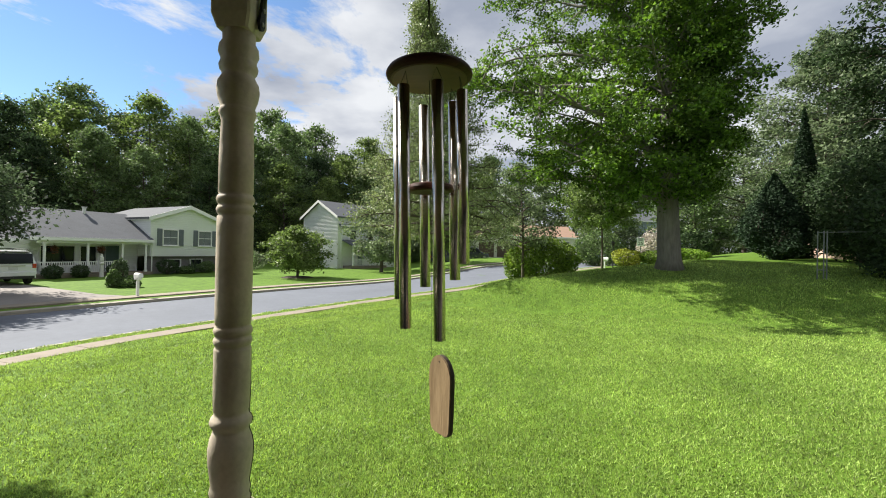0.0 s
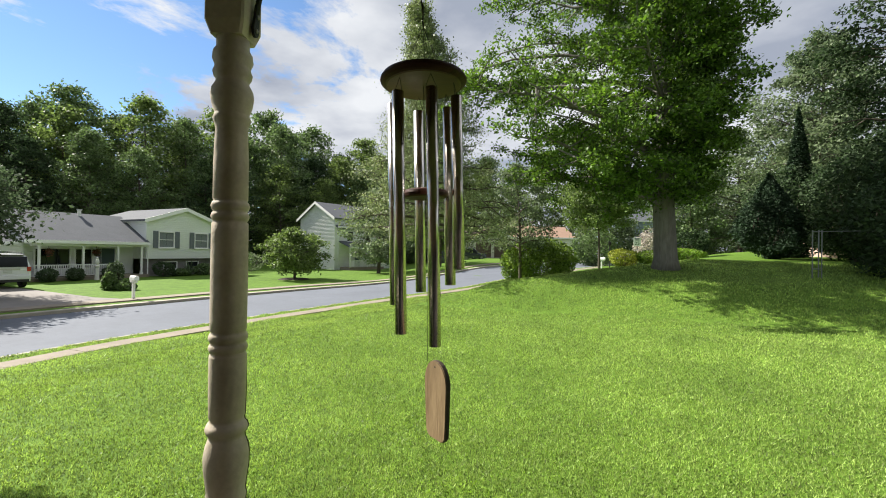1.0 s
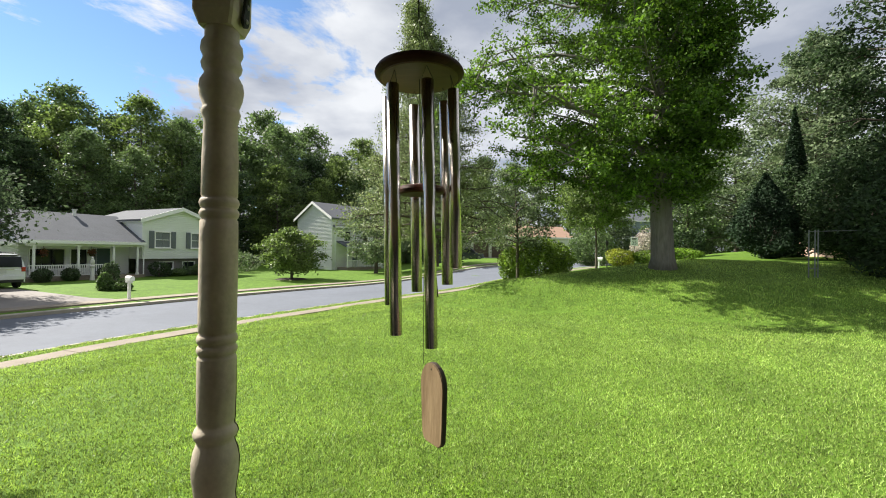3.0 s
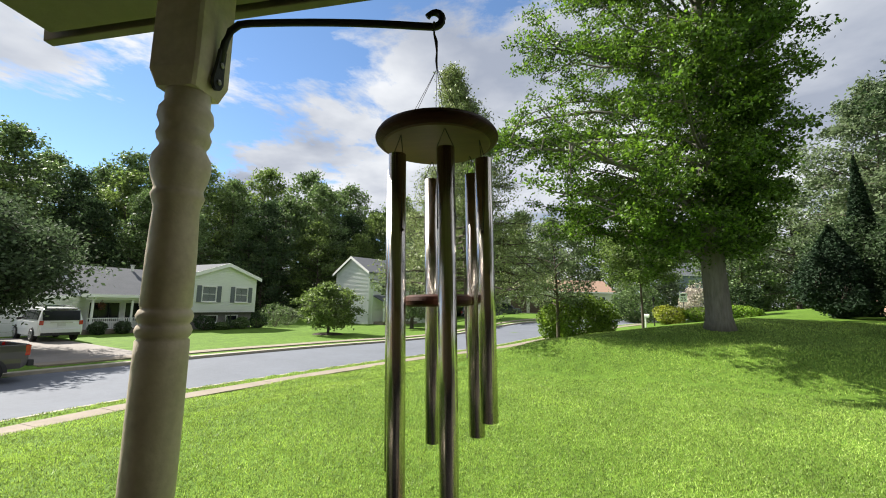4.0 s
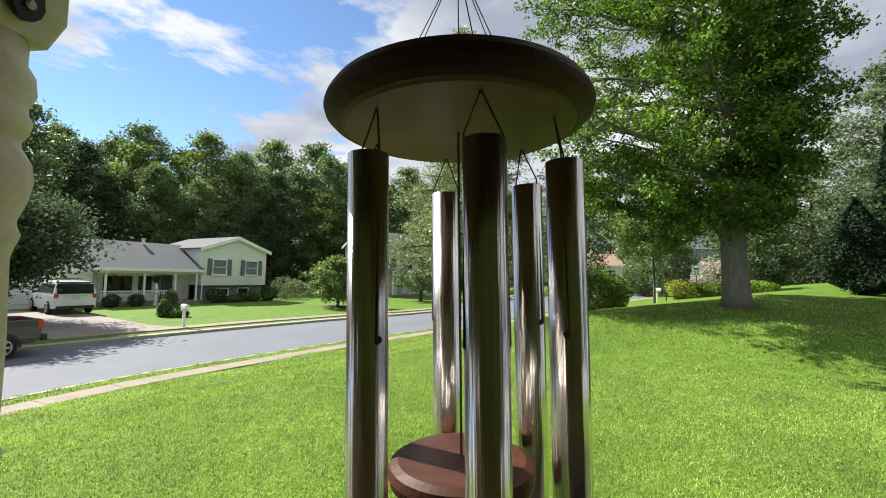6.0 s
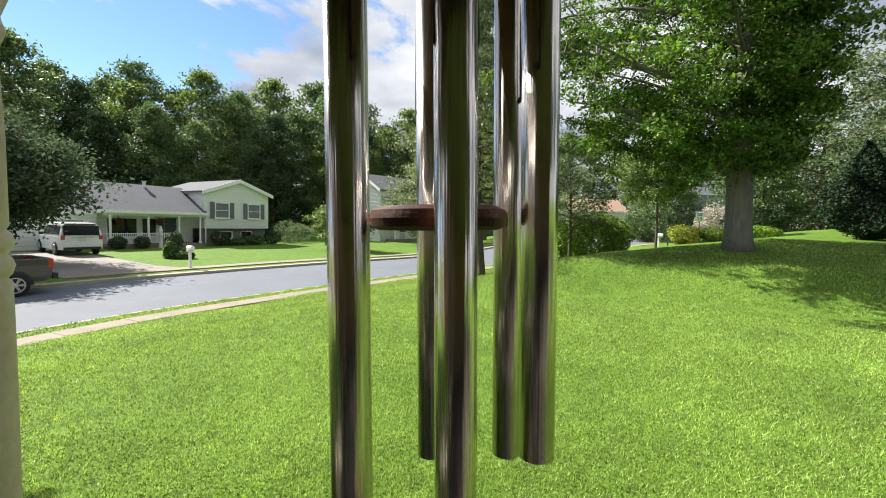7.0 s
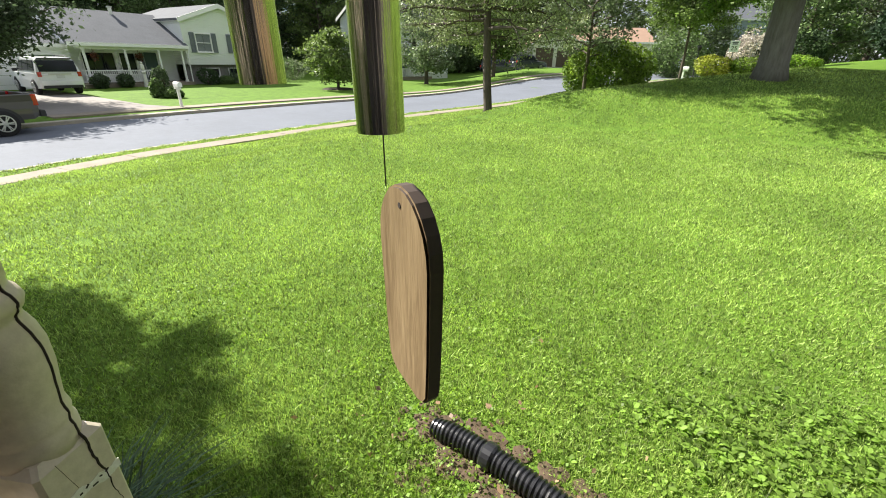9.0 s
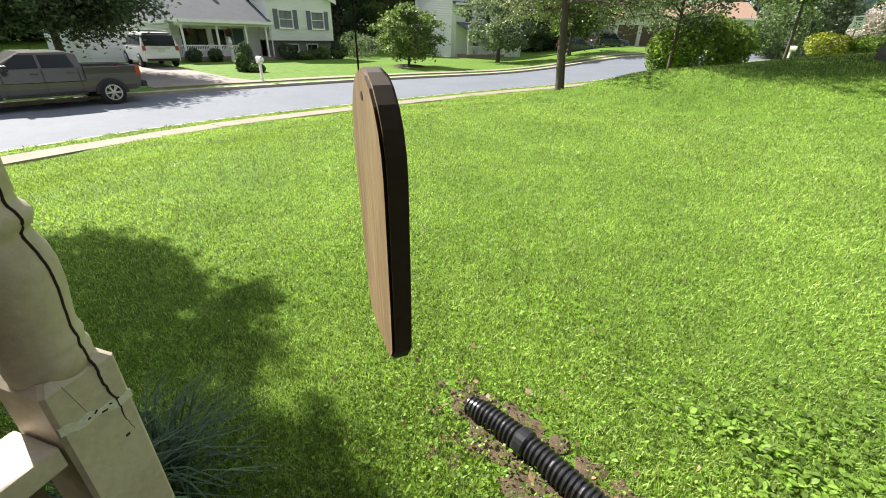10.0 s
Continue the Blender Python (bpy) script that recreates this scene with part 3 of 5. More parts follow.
    part("wing_back_wall", B((w0 + w1) / 2, wb, 2.2, w1 - w0, 0.2, 5.0), M_SIDING, h)
    l1, l2 = (8.9, 10.1, 0.55, 1.25), (10.9, 12.1, 0.55, 1.25)
    part("foundation_wall", wall_cells(bmesh.new(), w1 - w0 - 0.1, -0.5, zl, [l1, l2], wy + 0.45, wy + 0.65, w0 + 0.05), M_FOUND, h)
    part("foundation_side", B(w1 - 0.15, 4.4, 0.5, 0.2, 7.5, 2.0), M_FOUND, h)
    for o in (l1, l2):
        house_window(h, *o, wy + 0.45, False, split=False)
    house_window(h, *wa, wy, True, M_GLASSL)
    house_window(h, *wbn, wy, True, M_GLASSL)
    roof_gable_front(h, w0, w1, ze2, zp, wy, wb, M_ROOF, 0.32)
    part("soffit", B(w0 - 0.14, 4, ze2 - 0.14, 0.3, 8, 0.04), M_TRIM, h)
    part("downspout", tube(bmesh.new(), [(7.3, -0.12, 2.6), (7.32, -0.02, 2.3), (7.32, -0.02, 0.2)], 0.05, 6), M_TRIM, h)
    part("roof_vent", tube(bmesh.new(), [(4.2, 3.6, 4.7), (4.2, 3.6, 5.25), (4.2, 3.6, 5.4)], [0.12, 0.12, 0.2], 10), M_GUTTER, h)
    # garage
    g0, gy = -6.2, 1.0
    part("garage_wall", wall_cells(bmesh.new(), 6.2, -0.3, 2.7, [(-5.3, -0.6, -0.3, 2.05)], gy, gy + 0.2, g0), M_SIDING, h)
    part("garage_side", B(g0 + 0.1, 4.2, 1.2, 0.2, 6.2, 3.0), M_SIDING, h)
    gd = new("garage_door"); gd.parent = h
    for k in range(4):
        part("panel", B(-2.95, gy + 0.12, 0.02 + 0.56 * k, 4.7, 0.05, 0.545, 0.01), M_GARAGE, gd)
    slope_roof(h, g0 - 0.3, -0.45, gy - 0.4, 2.55, back / 2 + 0.2, 4.2, M_ROOF)
    slope_roof(h, g0 - 0.3, -0.45, back + 0.4, 2.55, back / 2 + 0.2, 4.2, M_ROOF)
    part("garage_fascia", B(g0 / 2 - 0.4, gy - 0.43, 2.62, 6.2, 0.05, 0.2), M_TRIM, h)
    for k, x in enumerate((1.55, 4.45)):
        rng = np.random.default_rng(50 + k)
        c = rng.normal(size=(260, 3)) * 0.11 + np.array((x, depth - 0.32, 2.0))
        bk = thing("hanging_basket", h.matrix_world.copy(), "faded red flower basket hanging under a porch roof", "flower basket", "hanging baskets")
        leaves_mesh("flowers", c, 0.12, M_WREATH, rng, bk)["kind"] = "stuff"
        part("pot", lathe(bmesh.new(), [(1.72, 0.09), (1.8, 0.16), (1.9, 0.18)], 14, x, depth - 0.32), M_BALUSTER, bk)
        part("hanger", tube(bmesh.new(), [(x, depth - 0.32, 1.9), (x, depth - 0.32, ze - 0.12)], 0.012, 5), M_BLACK, bk)
    return h


ranch = ranch_house()


def simple_house(name, m, label, w, depth, z_eave, z_peak, wall, roof, windows, doors=(), door_mat=None, gable_front=True, porch=None, shutters=False):
    h = thing(name, m, label, "house")
    ops = [*windows, *doors]
    part("wall", wall_cells(bmesh.new(), w, -0.6, z_eave, ops, 0, 0.2), wall, h)
    for x in (0.1, w - 0.1):
        part("side_wall", B(x, depth / 2 + 0.1, z_eave / 2 - 0.3, 0.2, depth - 0.2, z_eave + 0.6), wall, h)
    part("back_wall", B(w / 2, depth, z_eave / 2 - 0.3, w, 0.2, z_eave + 0.6), wall, h)
    if gable_front:
        part("gable_wall", gable(bmesh.new(), 0, w, z_eave, z_peak, 0, 0.2), wall, h)
        roof_gable_front(h, 0, w, z_eave, z_peak, 0, depth, roof)
    else:
        for x in (0.0, w - 0.2):
            part("gable_wall", gable(bmesh.new(), 0, 1, 0, 1, 0, 1), wall, h).matrix_local = frame_matrix((x + 0.2, 0, z_eave), (0, 1)) @ Matrix.Diagonal((depth, 0.2, z_peak - z_eave, 1))
        k = (z_peak - z_eave) / (depth / 2)
        slope_roof(h, -0.4, w + 0.4, -0.4, z_eave - 0.4 * k, depth / 2, z_peak, roof)
        slope_roof(h, -0.4, w + 0.4, depth + 0.4, z_eave - 0.4 * k, depth / 2, z_peak, roof)
        part("fascia", B(w / 2, -0.44, z_eave - 0.05, w + 0.8, 0.05, 0.22), M_TRIM, h)
    for o in windows:
        house_window(h, *o, 0.0, shutters)
    for o in doors:
        part("door", B((o[0] + o[1]) / 2, 0.12, (o[2] + o[3]) / 2, o[1] - o[0], 0.06, o[3] - o[2]), door_mat or M_DOOR, h)
    if porch:
        x0, x1, zt = porch
        part("porch_floor", B((x0 + x1) / 2, -0.9, 0.0, x1 - x0, 1.8, 0.4), M_CONC, h)
        slope_roof(h, x0 - 0.2, x1 + 0.2, -2.0, zt, 0.0, zt + 0.7, roof)
        part("porch_fascia", B((x0 + x1) / 2, -2.03, zt + 0.05, x1 - x0 + 0.4, 0.05, 0.24), M_TRIM, h)
        n = max(2, round((x1 - x0) / 2.3))
        for k in range(n + 1):
            part("porch_post", B(x0 + 0.1 + (x1 - x0 - 0.2) * k / n, -1.8, zt / 2 + 0.1, 0.14, 0.14, zt - 0.2, 0.01), M_TRIM, h)
        part("porch_rail", B((x0 + x1) / 2, -1.8, 1.05, x1 - x0, 0.08, 0.08), M_TRIM, h)
        bm = bmesh.new()
        for k in range(int((x1 - x0) / 0.16)):
            box(bm, x0 + 0.1 + 0.16 * k, -1.8, 0.62, 0.045, 0.045, 0.8)
        part("balusters", bm, M_TRIM, h)
    return h


# tall white house with its gable end to the road
simple_house("gabled_house", frame_matrix((-20.4, 55.1, -0.55), (0.80, -0.60)), "tall white house with a grey gable roof", 7.4, 11, 6.4, 8.4, M_SIDING, M_ROOF, [])
simple_house("porch_wing", frame_matrix((-14.1, 51.0, -0.45), (0.60, 0.80)), "lower white house wing with a columned porch", 9.0, 6, 5.2, 7.0, M_SIDING, M_ROOF,
             [(1.2, 2.3, 3.4, 4.7), (4.2, 5.3, 3.4, 4.7), (6.8, 7.9, 3.4, 4.7)], [(2.6, 3.5, 0.2, 2.25)], gable_front=False, porch=(0.3, 6.0, 2.6))
# orange-roofed house down the street
simple_house("orange_roofed_house", frame_matrix((9.5, 71.0, 1.6), (0.98, 0.2)), "cream house with an orange-brown shingle roof", 12.0, 9, 2.9, 5.0, M_SIDING3, M_ROOF2,
             [(6.5, 8.0, 0.9, 2.2), (9.3, 10.5, 0.9, 2.2)], [], gable_front=False)
# one dark brown door panel stands for the shade inside the open bay
simple_house("garage_wing", frame_matrix((3.4, 68.0, 1.45), (0.98, 0.2)), "cream garage wing with brown door and a dark panel for the open bay", 6.6, 9, 2.7, 4.6, M_SIDING3, M_ROOF2,
             [], [(0.4, 3.0, -0.5, 2.0), (3.5, 6.2, -0.5, 2.0)], M_BALUSTER, gable_front=True)
# blue house behind the bank
simple_house("blue_house", frame_matrix((26.0, 66.0, 1.5), (0.99, 0.12)), "blue-grey two-storey house with a white porch", 12.0, 9, 5.6, 7.8, M_SIDING2, M_ROOF,
             [(1.3, 2.4, 3.4, 4.8), (4.2, 5.3, 3.4, 4.8), (7.2, 8.3, 3.4, 4.8), (1.3, 2.6, 0.9, 2.2), (7.0, 8.2, 0.9, 2.2)], [(4.5, 5.5, 0.1, 2.2)], gable_front=False, porch=(0.2, 10.0, 2.7))
# neighbour's house behind the hedge
simple_house("neighbour_house", frame_matrix((20.3, 20.6, 1.4), (0.93, -0.37)), "neighbour's pale brick house with white eaves", 11.0, 9, 3.0, 5.2, M_BRICK, M_ROOF,
             [(1.0, 2.2, 1.0, 2.4), (4.0, 5.2, 1.0, 2.4)], gable_front=True)


# ---------------------------------------------------------------- the porch
PX, PY, HALF = -0.452, 0.882, 0.046
LIFT = 0.065


def chamfer_block(bm, z0, z1, half, ch_top, ch_bot):
    """A square post block whose corners run out to the turning."""
    lv = []
    if ch_bot:
        lv.append((z0, half * 0.80)); lv.append((z0 + ch_bot, half))
    else:
        lv.append((z0, half))
    if ch_top:
        lv.append((z1 - ch_top, half)); lv.append((z1, half * 0.80))
    else:
        lv.append((z1, half))
    rings = []
    for z, h in lv:
        c = 0.005
        rings.append([bm.verts.new((sx * h - dx * c, sy * h - dy * c, z)) for sx, sy, dx, dy in
                      ((-1, -1, 0, -1), (-1, -1, -1, 0), (1, -1, 1, 0), (1, -1, 0, -1), (1, 1, 0, 1), (1, 1, 1, 0), (-1, 1, -1, 0), (-1, 1, 0, 1))])
    for a, b in zip(rings, rings[1:]):
        for k in range(8):
            bm.faces.new((a[k], a[(k + 1) % 8], b[(k + 1) % 8], b[k]))
    bm.faces.new(rings[0][::-1]); bm.faces.new(rings[-1])
    bmesh.ops.recalc_face_normals(bm, faces=bm.faces)
    return bm


TURNING = [(1.135, 0.0440), (1.150, 0.0450), (1.162, 0.0450), (1.167, 0.0425), (1.173, 0.0425), (1.182, 0.0445), (1.191, 0.0425), (1.199, 0.0415), (1.222, 0.0442), (1.252, 0.0482), (1.283, 0.0490),
           (1.305, 0.0455), (1.322, 0.0395), (1.329, 0.0385), (1.335, 0.0435), (1.345, 0.0468), (1.355, 0.0435), (1.361, 0.0385), (1.368, 0.0395), (1.372, 0.0415), (1.430, 0.0430),
           (1.512, 0.0430), (1.517, 0.0425), (1.521, 0.0388), (1.525, 0.0425), (1.534, 0.0452), (1.541, 0.0430), (1.545, 0.0392), (1.549, 0.0430), (1.558, 0.0455), (1.566, 0.0430),
           (1.570, 0.0388), (1.574, 0.0418), (1.600, 0.0424), (1.700, 0.0428), (1.800, 0.0424), (1.826, 0.0418), (1.830, 0.0382), (1.834, 0.0418), (1.843, 0.0445), (1.850, 0.0420),
           (1.854, 0.0385), (1.858, 0.0420), (1.867, 0.0448), (1.875, 0.0418), (1.879, 0.0380), (1.883, 0.0405), (1.970, 0.0402), (2.050, 0.0372), (2.060, 0.0372), (2.066, 0.0395),
           (2.073, 0.0412), (2.080, 0.0385), (2.086, 0.0375), (2.105, 0.0438), (2.125, 0.0472), (2.142, 0.0450), (2.158, 0.0365), (2.164, 0.0360), (2.172, 0.0410), (2.182, 0.0432),
           (2.192, 0.0395), (2.198, 0.0388), (2.212, 0.0445), (2.228, 0.0430), (2.240, 0.0362), (2.285, 0.0360)]


def SLIM(z):
    """The plain middle of the shaft is a little slimmer than its turned ends."""
    return 0.94 if 1.365 < z < 2.06 else 1.0


def porch_post():
    p = thing("porch_post", pose(PX, PY, LIFT), "cream-painted turned wooden porch post, cracked and weathered", "post")
    part("turned_shaft", lathe(bmesh.new(), [(z, r * SLIM(z)) for z, r in TURNING], 48), M_PAINT, p, smooth=True)
    part("lower_block", chamfer_block(bmesh.new(), 0.095, 1.145, HALF, 0.012, 0), M_PAINT, p)
    part("upper_block", chamfer_block(bmesh.new(), 2.262, 2.495, HALF, 0, 0.03), M_PAINT, p)
    # a long split wanders down the side of the shaft into the lower block
    rng = random.Random(4)
    pts, rad = [], []
    zs = [z / 200 for z in range(312, 199, -1)]
    for z in zs:
        w = 0.0007 * math.sin(z * 90) + rng.uniform(-0.0006, 0.0006)
        if z > 1.142:
            r = float(np.interp(z, [q[0] for q in TURNING], [q[1] * SLIM(q[0]) for q in TURNING]))
            ang = radians(22 + 2.5 * math.sin(z * 17)) + w * 9
            pts.append((r * math.cos(ang), r * math.sin(ang), z))
        else:
            pts.append((HALF, 0.0165 + 0.10 * (1.142 - z) + w * 1.6, z))
        rad.append(0.0019 * min(1.0, max(0.2, (1.56 - z) / 0.18)) * min(1.0, max(0.25, (z - 0.99) / 0.1)))
    part("long_crack", tube(bmesh.new(), pts, rad, 5), M_CRACK, p, "dark wandering split in the wood")
    hair = [(HALF, -0.022 + 0.0022 * k, 1.135 - 0.011 * k) for k in range(6)]
    part("hair_crack", tube(bmesh.new(), hair, 0.00035, 4), M_CRACK, p, "fine crack in the paint")
    # smeared white filler across the side of the lower block
    bm = bmesh.new()
    n = 30
    up = [(-0.0455 + 0.091 * k / n, 1.076 - 0.018 * k / n + 0.007 + 0.0022 * math.sin(k * 0.7) + rng.uniform(-0.0006, 0.0006)) for k in range(n + 1)]
    lo = [(-0.0455 + 0.091 * k / n, 1.076 - 0.018 * k / n - 0.007 + 0.0025 * math.sin(k * 0.45 + 1) + rng.uniform(-0.0006, 0.0006)) for k in range(n + 1)]
    top = [(bm.verts.new((HALF + 0.0008, y, z)), bm.verts.new((HALF - 0.001, y, z))) for y, z in up]
    bot = [(bm.verts.new((HALF + 0.0008, y, z)), bm.verts.new((HALF - 0.001, y, z))) for y, z in lo]
    for k in range(n):
        bm.faces.new((bot[k][0], bot[k + 1][0], top[k + 1][0], top[k][0]))
        bm.faces.new((top[k][0], top[k + 1][0], top[k + 1][1], top[k][1]))
        bm.faces.new((bot[k][1], bot[k + 1][1], bot[k + 1][0], bot[k][0]))
    part("filler_smear", bm, M_PATCH, p, "patchy white filler smear")
    bm = bmesh.new()
    for k in range(5):
        box(bm, HALF + 0.001, -0.012 + 0.0095 * k, 1.069 - 0.001 * k + 0.004 * math.sin(k * 2.2), 0.0012, 0.0035 + 0.002 * (k % 3), 0.0022, 0, Euler((0.6 * math.sin(k * 1.7), 0, 0)).to_matrix())
    part("paint_chips", bm, M_CRACK, p, "dark chips in the paint")
    part("knot", B(HALF, 0.02, 1.0, 0.0012, 0.006, 0.004), M_CRACK, p)
    return p


porch_post()


def porch_rail():
    r = thing("porch_railing", pose(0, 0, 0), "cream-painted porch railing with dark brown balusters", "railing")
    y1, y0 = PY - HALF - 0.002, -1.64
    x = PX - 0.006
    part("top_rail", B(x, (y0 + y1) / 2, 1.10, 0.085, y1 - y0, 0.036, 0.004), M_PAINT, r)
    part("bottom_rail", B(x, (y0 + y1) / 2, 0.30, 0.05, y1 - y0, 0.04, 0.004), M_PAINT, r)
    me = None
    for k in range(20):
        if me is None:
            ob = part("baluster", B(0, 0, 0.701, 0.034, 0.034, 0.762, 0.003), M_BALUSTER, r); me = ob.data
        else:
            ob = new("baluster", me); ob.parent = r
        ob.location = (x, y1 - 0.04 - 0.12 * k, 0)


porch_rail()


def sloped(ob, m, label, category, kind):
    ob.matrix_world = m
    return tagged(ob, label, category, kind=kind)


def porch_structure():
    w = tagged(new("wall_porch"), "unseen brown brick house wall, enlarged to block sky light behind the porch", "wall", kind="structure")
    # drawn out sideways and upwards, out of view, to keep sky light off the post
    part("brickwork", B(0.5, -1.76, 2.5, 17.0, 0.2, 5.2), M_WALLP, w)
    tagged(link_bm("porch_floor", B(3.0, -0.36, 0.08, 7.1, 2.62, 0.16), M_FLOOR), "grey painted porch floor boards", "floor", kind="structure")
    # beam, ceiling and roof run up slightly from the corner post
    rise = Matrix.Translation((-0.4, 0, 2.57)) @ Matrix.Rotation(radians(-5.2), 4, "Y") @ Matrix.Translation((0.4, 0, -2.57))
    bm = B(2.65, -0.42, 2.70, 7.0, 2.48, 0.04)
    for k in range(16):
        box(bm, 2.65, -1.58 + 0.155 * k, 2.676, 7.0, 0.145, 0.012)
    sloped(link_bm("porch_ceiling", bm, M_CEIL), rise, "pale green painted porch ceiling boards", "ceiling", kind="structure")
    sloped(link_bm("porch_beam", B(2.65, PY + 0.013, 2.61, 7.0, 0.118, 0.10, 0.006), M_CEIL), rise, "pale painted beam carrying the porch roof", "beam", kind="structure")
    tagged(link_bm("end_beam", B(PX, -0.42, 2.625, 0.10, 2.48, 0.09, 0.006), M_CEIL), "pale painted beam at the end of the porch roof", "beam", kind="structure")
    sloped(link_bm("porch_roof", B(2.65, -0.4, 2.77, 7.1, 2.84, 0.09), M_ROOF), rise, "grey shingled porch roof", "roof", kind="structure")
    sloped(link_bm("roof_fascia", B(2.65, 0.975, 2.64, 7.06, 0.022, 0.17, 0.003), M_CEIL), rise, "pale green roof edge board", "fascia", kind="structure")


porch_structure()

# ---------------------------------------------------------------- bracket and wind chime
CX, CY = -0.003, 0.882


def bracket():
    b = thing("plant_bracket", pose(0, 0, LIFT), "black iron hanging bracket screwed to the porch post", "bracket")
    x0 = PX + HALF
    pts = [(x0 + 0.008, PY, 2.325), (x0 + 0.015, PY, 2.362), (x0 + 0.023, PY, 2.384), (x0 + 0.040, PY - 0.001, 2.395)]
    for k in range(9):
        u = k / 8
        pts.append((x0 + 0.06 + (CX - x0 - 0.088) * u, PY + (CY - PY) * u, 2.397 + 0.002 * math.sin(u * 2.2) - 0.012 * u - 0.013 * u * u))
    for k in range(11):
        a = radians(-96 + 25 * k)
        pts.append((CX - 0.003 + 0.0135 * math.cos(a), CY, 2.3845 + 0.0135 * math.sin(a)))
    part("arm", tube(bmesh.new(), pts, [0.0066] * (len(pts) - 4) + [0.006, 0.0052, 0.0046, 0.0055], 12), M_IRON, b, smooth=True)
    bm = prism(bmesh.new(), [(-0.012, 2.296), (-0.014, 2.286), (-0.0115, 2.277), (-0.006, 2.271), (0.0, 2.269), (0.006, 2.271), (0.0115, 2.277), (0.014, 2.286), (0.012, 2.296), (0.0095, 2.318), (0.0078, 2.345), (-0.0078, 2.345), (-0.0095, 2.318)], -0.0032, 0.0032)
    bmesh.ops.rotate(bm, cent=(0, 0, 0), matrix=Matrix.Rotation(radians(90), 3, "Z"), verts=bm.verts)
    bmesh.ops.rotate(bm, cent=(0, 0, 2.27), matrix=Matrix.Rotation(radians(5), 3, "Y"), verts=bm.verts)
    bmesh.ops.translate(bm, vec=(x0 + 0.005, PY, 0), verts=bm.verts)
    pl = part("mounting_plate", bm, M_IRON, b)
    for z in (2.284, 2.316):
        s = lathe(bmesh.new(), [(0, 0.0052), (0.002, 0.005), (0.0035, 0.0025)], 12)
        bmesh.ops.rotate(s, cent=(0, 0, 0), matrix=Matrix.Rotation(radians(90), 3, "Y"), verts=s.verts)
        bmesh.ops.translate(s, vec=(x0 + 0.0085 + (z - 2.27) * 0.087, PY, z), verts=s.verts)
        part("screw", s, M_SCREW, pl, "worn steel screw head")


bracket()


def wind_chime():
    # it hangs a little out of plumb, as a breeze holds it
    lean = Matrix.Translation((CX, CY, LIFT + 2.38)) @ Matrix.Rotation(radians(-1.6), 4, "Y") @ Matrix.Translation((0, 0, -2.38))
    c = thing("wind_chime", lean, "wind chime with a round wooden top and six metal tubes", "wind chime")
    R, zt, zb = 0.1015, 2.178, 2.155
    prof = [(zb, 0.0), (zb, R - 0.011), (zb + 0.003, R - 0.005), (zb + 0.007, R - 0.001), (zb + 0.0105, R), (zb + 0.014, R - 0.001), (zt - 0.003, R - 0.005), (zt, R - 0.011), (zt, 0.0)]
    d = part("top_disc", lathe(bmesh.new(), [(z, max(r, 0.001)) for z, r in prof], 72), M_DISC, c, "reddish stained wooden disc")
    part("bare_underside", lathe(bmesh.new(), [(zb - 0.0012, R - 0.016), (zb + 0.0005, R - 0.012)], 64), M_DISC_UNDER, d, "pale bare wood underside")
    # hanging cords up to a twisted loop on the hook
    part("loop_cord", tube(bmesh.new(), [(-0.003, 0.008, 2.382), (-0.003, 0.002, 2.378), (-0.003, -0.006, 2.376), (-0.003, -0.004, 2.355), (0.0, 0, 2.343), (0.001, 0, 2.325), (0, 0, 2.308), (0.001, 0, 2.292)],
         [0.0014, 0.0016, 0.0016, 0.0018, 0.003, 0.0017, 0.0022, 0.0015], 8), M_CORD, c)
    for ang in (40, 160, 280):
        for o in (-4.5, 4.5):
            a = radians(ang + o)
            part("hanging_cord", tube(bmesh.new(), [(0.001, 0, 2.293), (0.072 * math.cos(a), 0.072 * math.sin(a), zt - 0.001)], 0.00045, 5), M_CORD, c)
    spec = ((-74, 1.561), (-133, 1.585), (165, 1.640), (104, 1.664), (45, 1.682), (-15, 1.724))
    RT, rt, top = 0.079, 0.0132, 2.121
    for ang, zb_t in spec:
        a = radians(ang)
        x, y = RT * math.cos(a), RT * math.sin(a)
        bm = bmesh.new()
        seg = 36
        ro, ri = rt, rt - 0.0016
        rings = [[bm.verts.new((x + r * math.cos(2 * math.pi * k / seg), y + r * math.sin(2 * math.pi * k / seg), z)) for k in range(seg)]
                 for z, r in ((zb_t, ri), (zb_t, ro), (top, ro), (top, ri))]
        for i in range(4):
            A, Bq = rings[i], rings[(i + 1) % 4]
            for k in range(seg):
                f = bm.faces.new((A[k], A[(k + 1) % seg], Bq[(k + 1) % seg], Bq[k]))
                f.smooth = i in (1, 3)
        bmesh.ops.recalc_face_normals(bm, faces=bm.faces)
        t = part("tube", bm, M_TUBE, c)
        zh = top - 0.118
        for s in (-1, 1):
            hx, hy = x + s * ro * math.sin(a), y - s * ro * math.cos(a)
            hb = lathe(bmesh.new(), [(-0.0006, 0.0024), (0.0006, 0.0024)], 10)
            nrm = Vector((s * math.sin(a), -s * math.cos(a), 0))
            bmesh.ops.transform(hb, matrix=Matrix.Translation((hx, hy, zh)) @ nrm.to_track_quat("Z", "Y").to_matrix().to_4x4(), verts=hb.verts)
            part("cord_hole", hb, M_CRACK, t, "dark drilled hole")
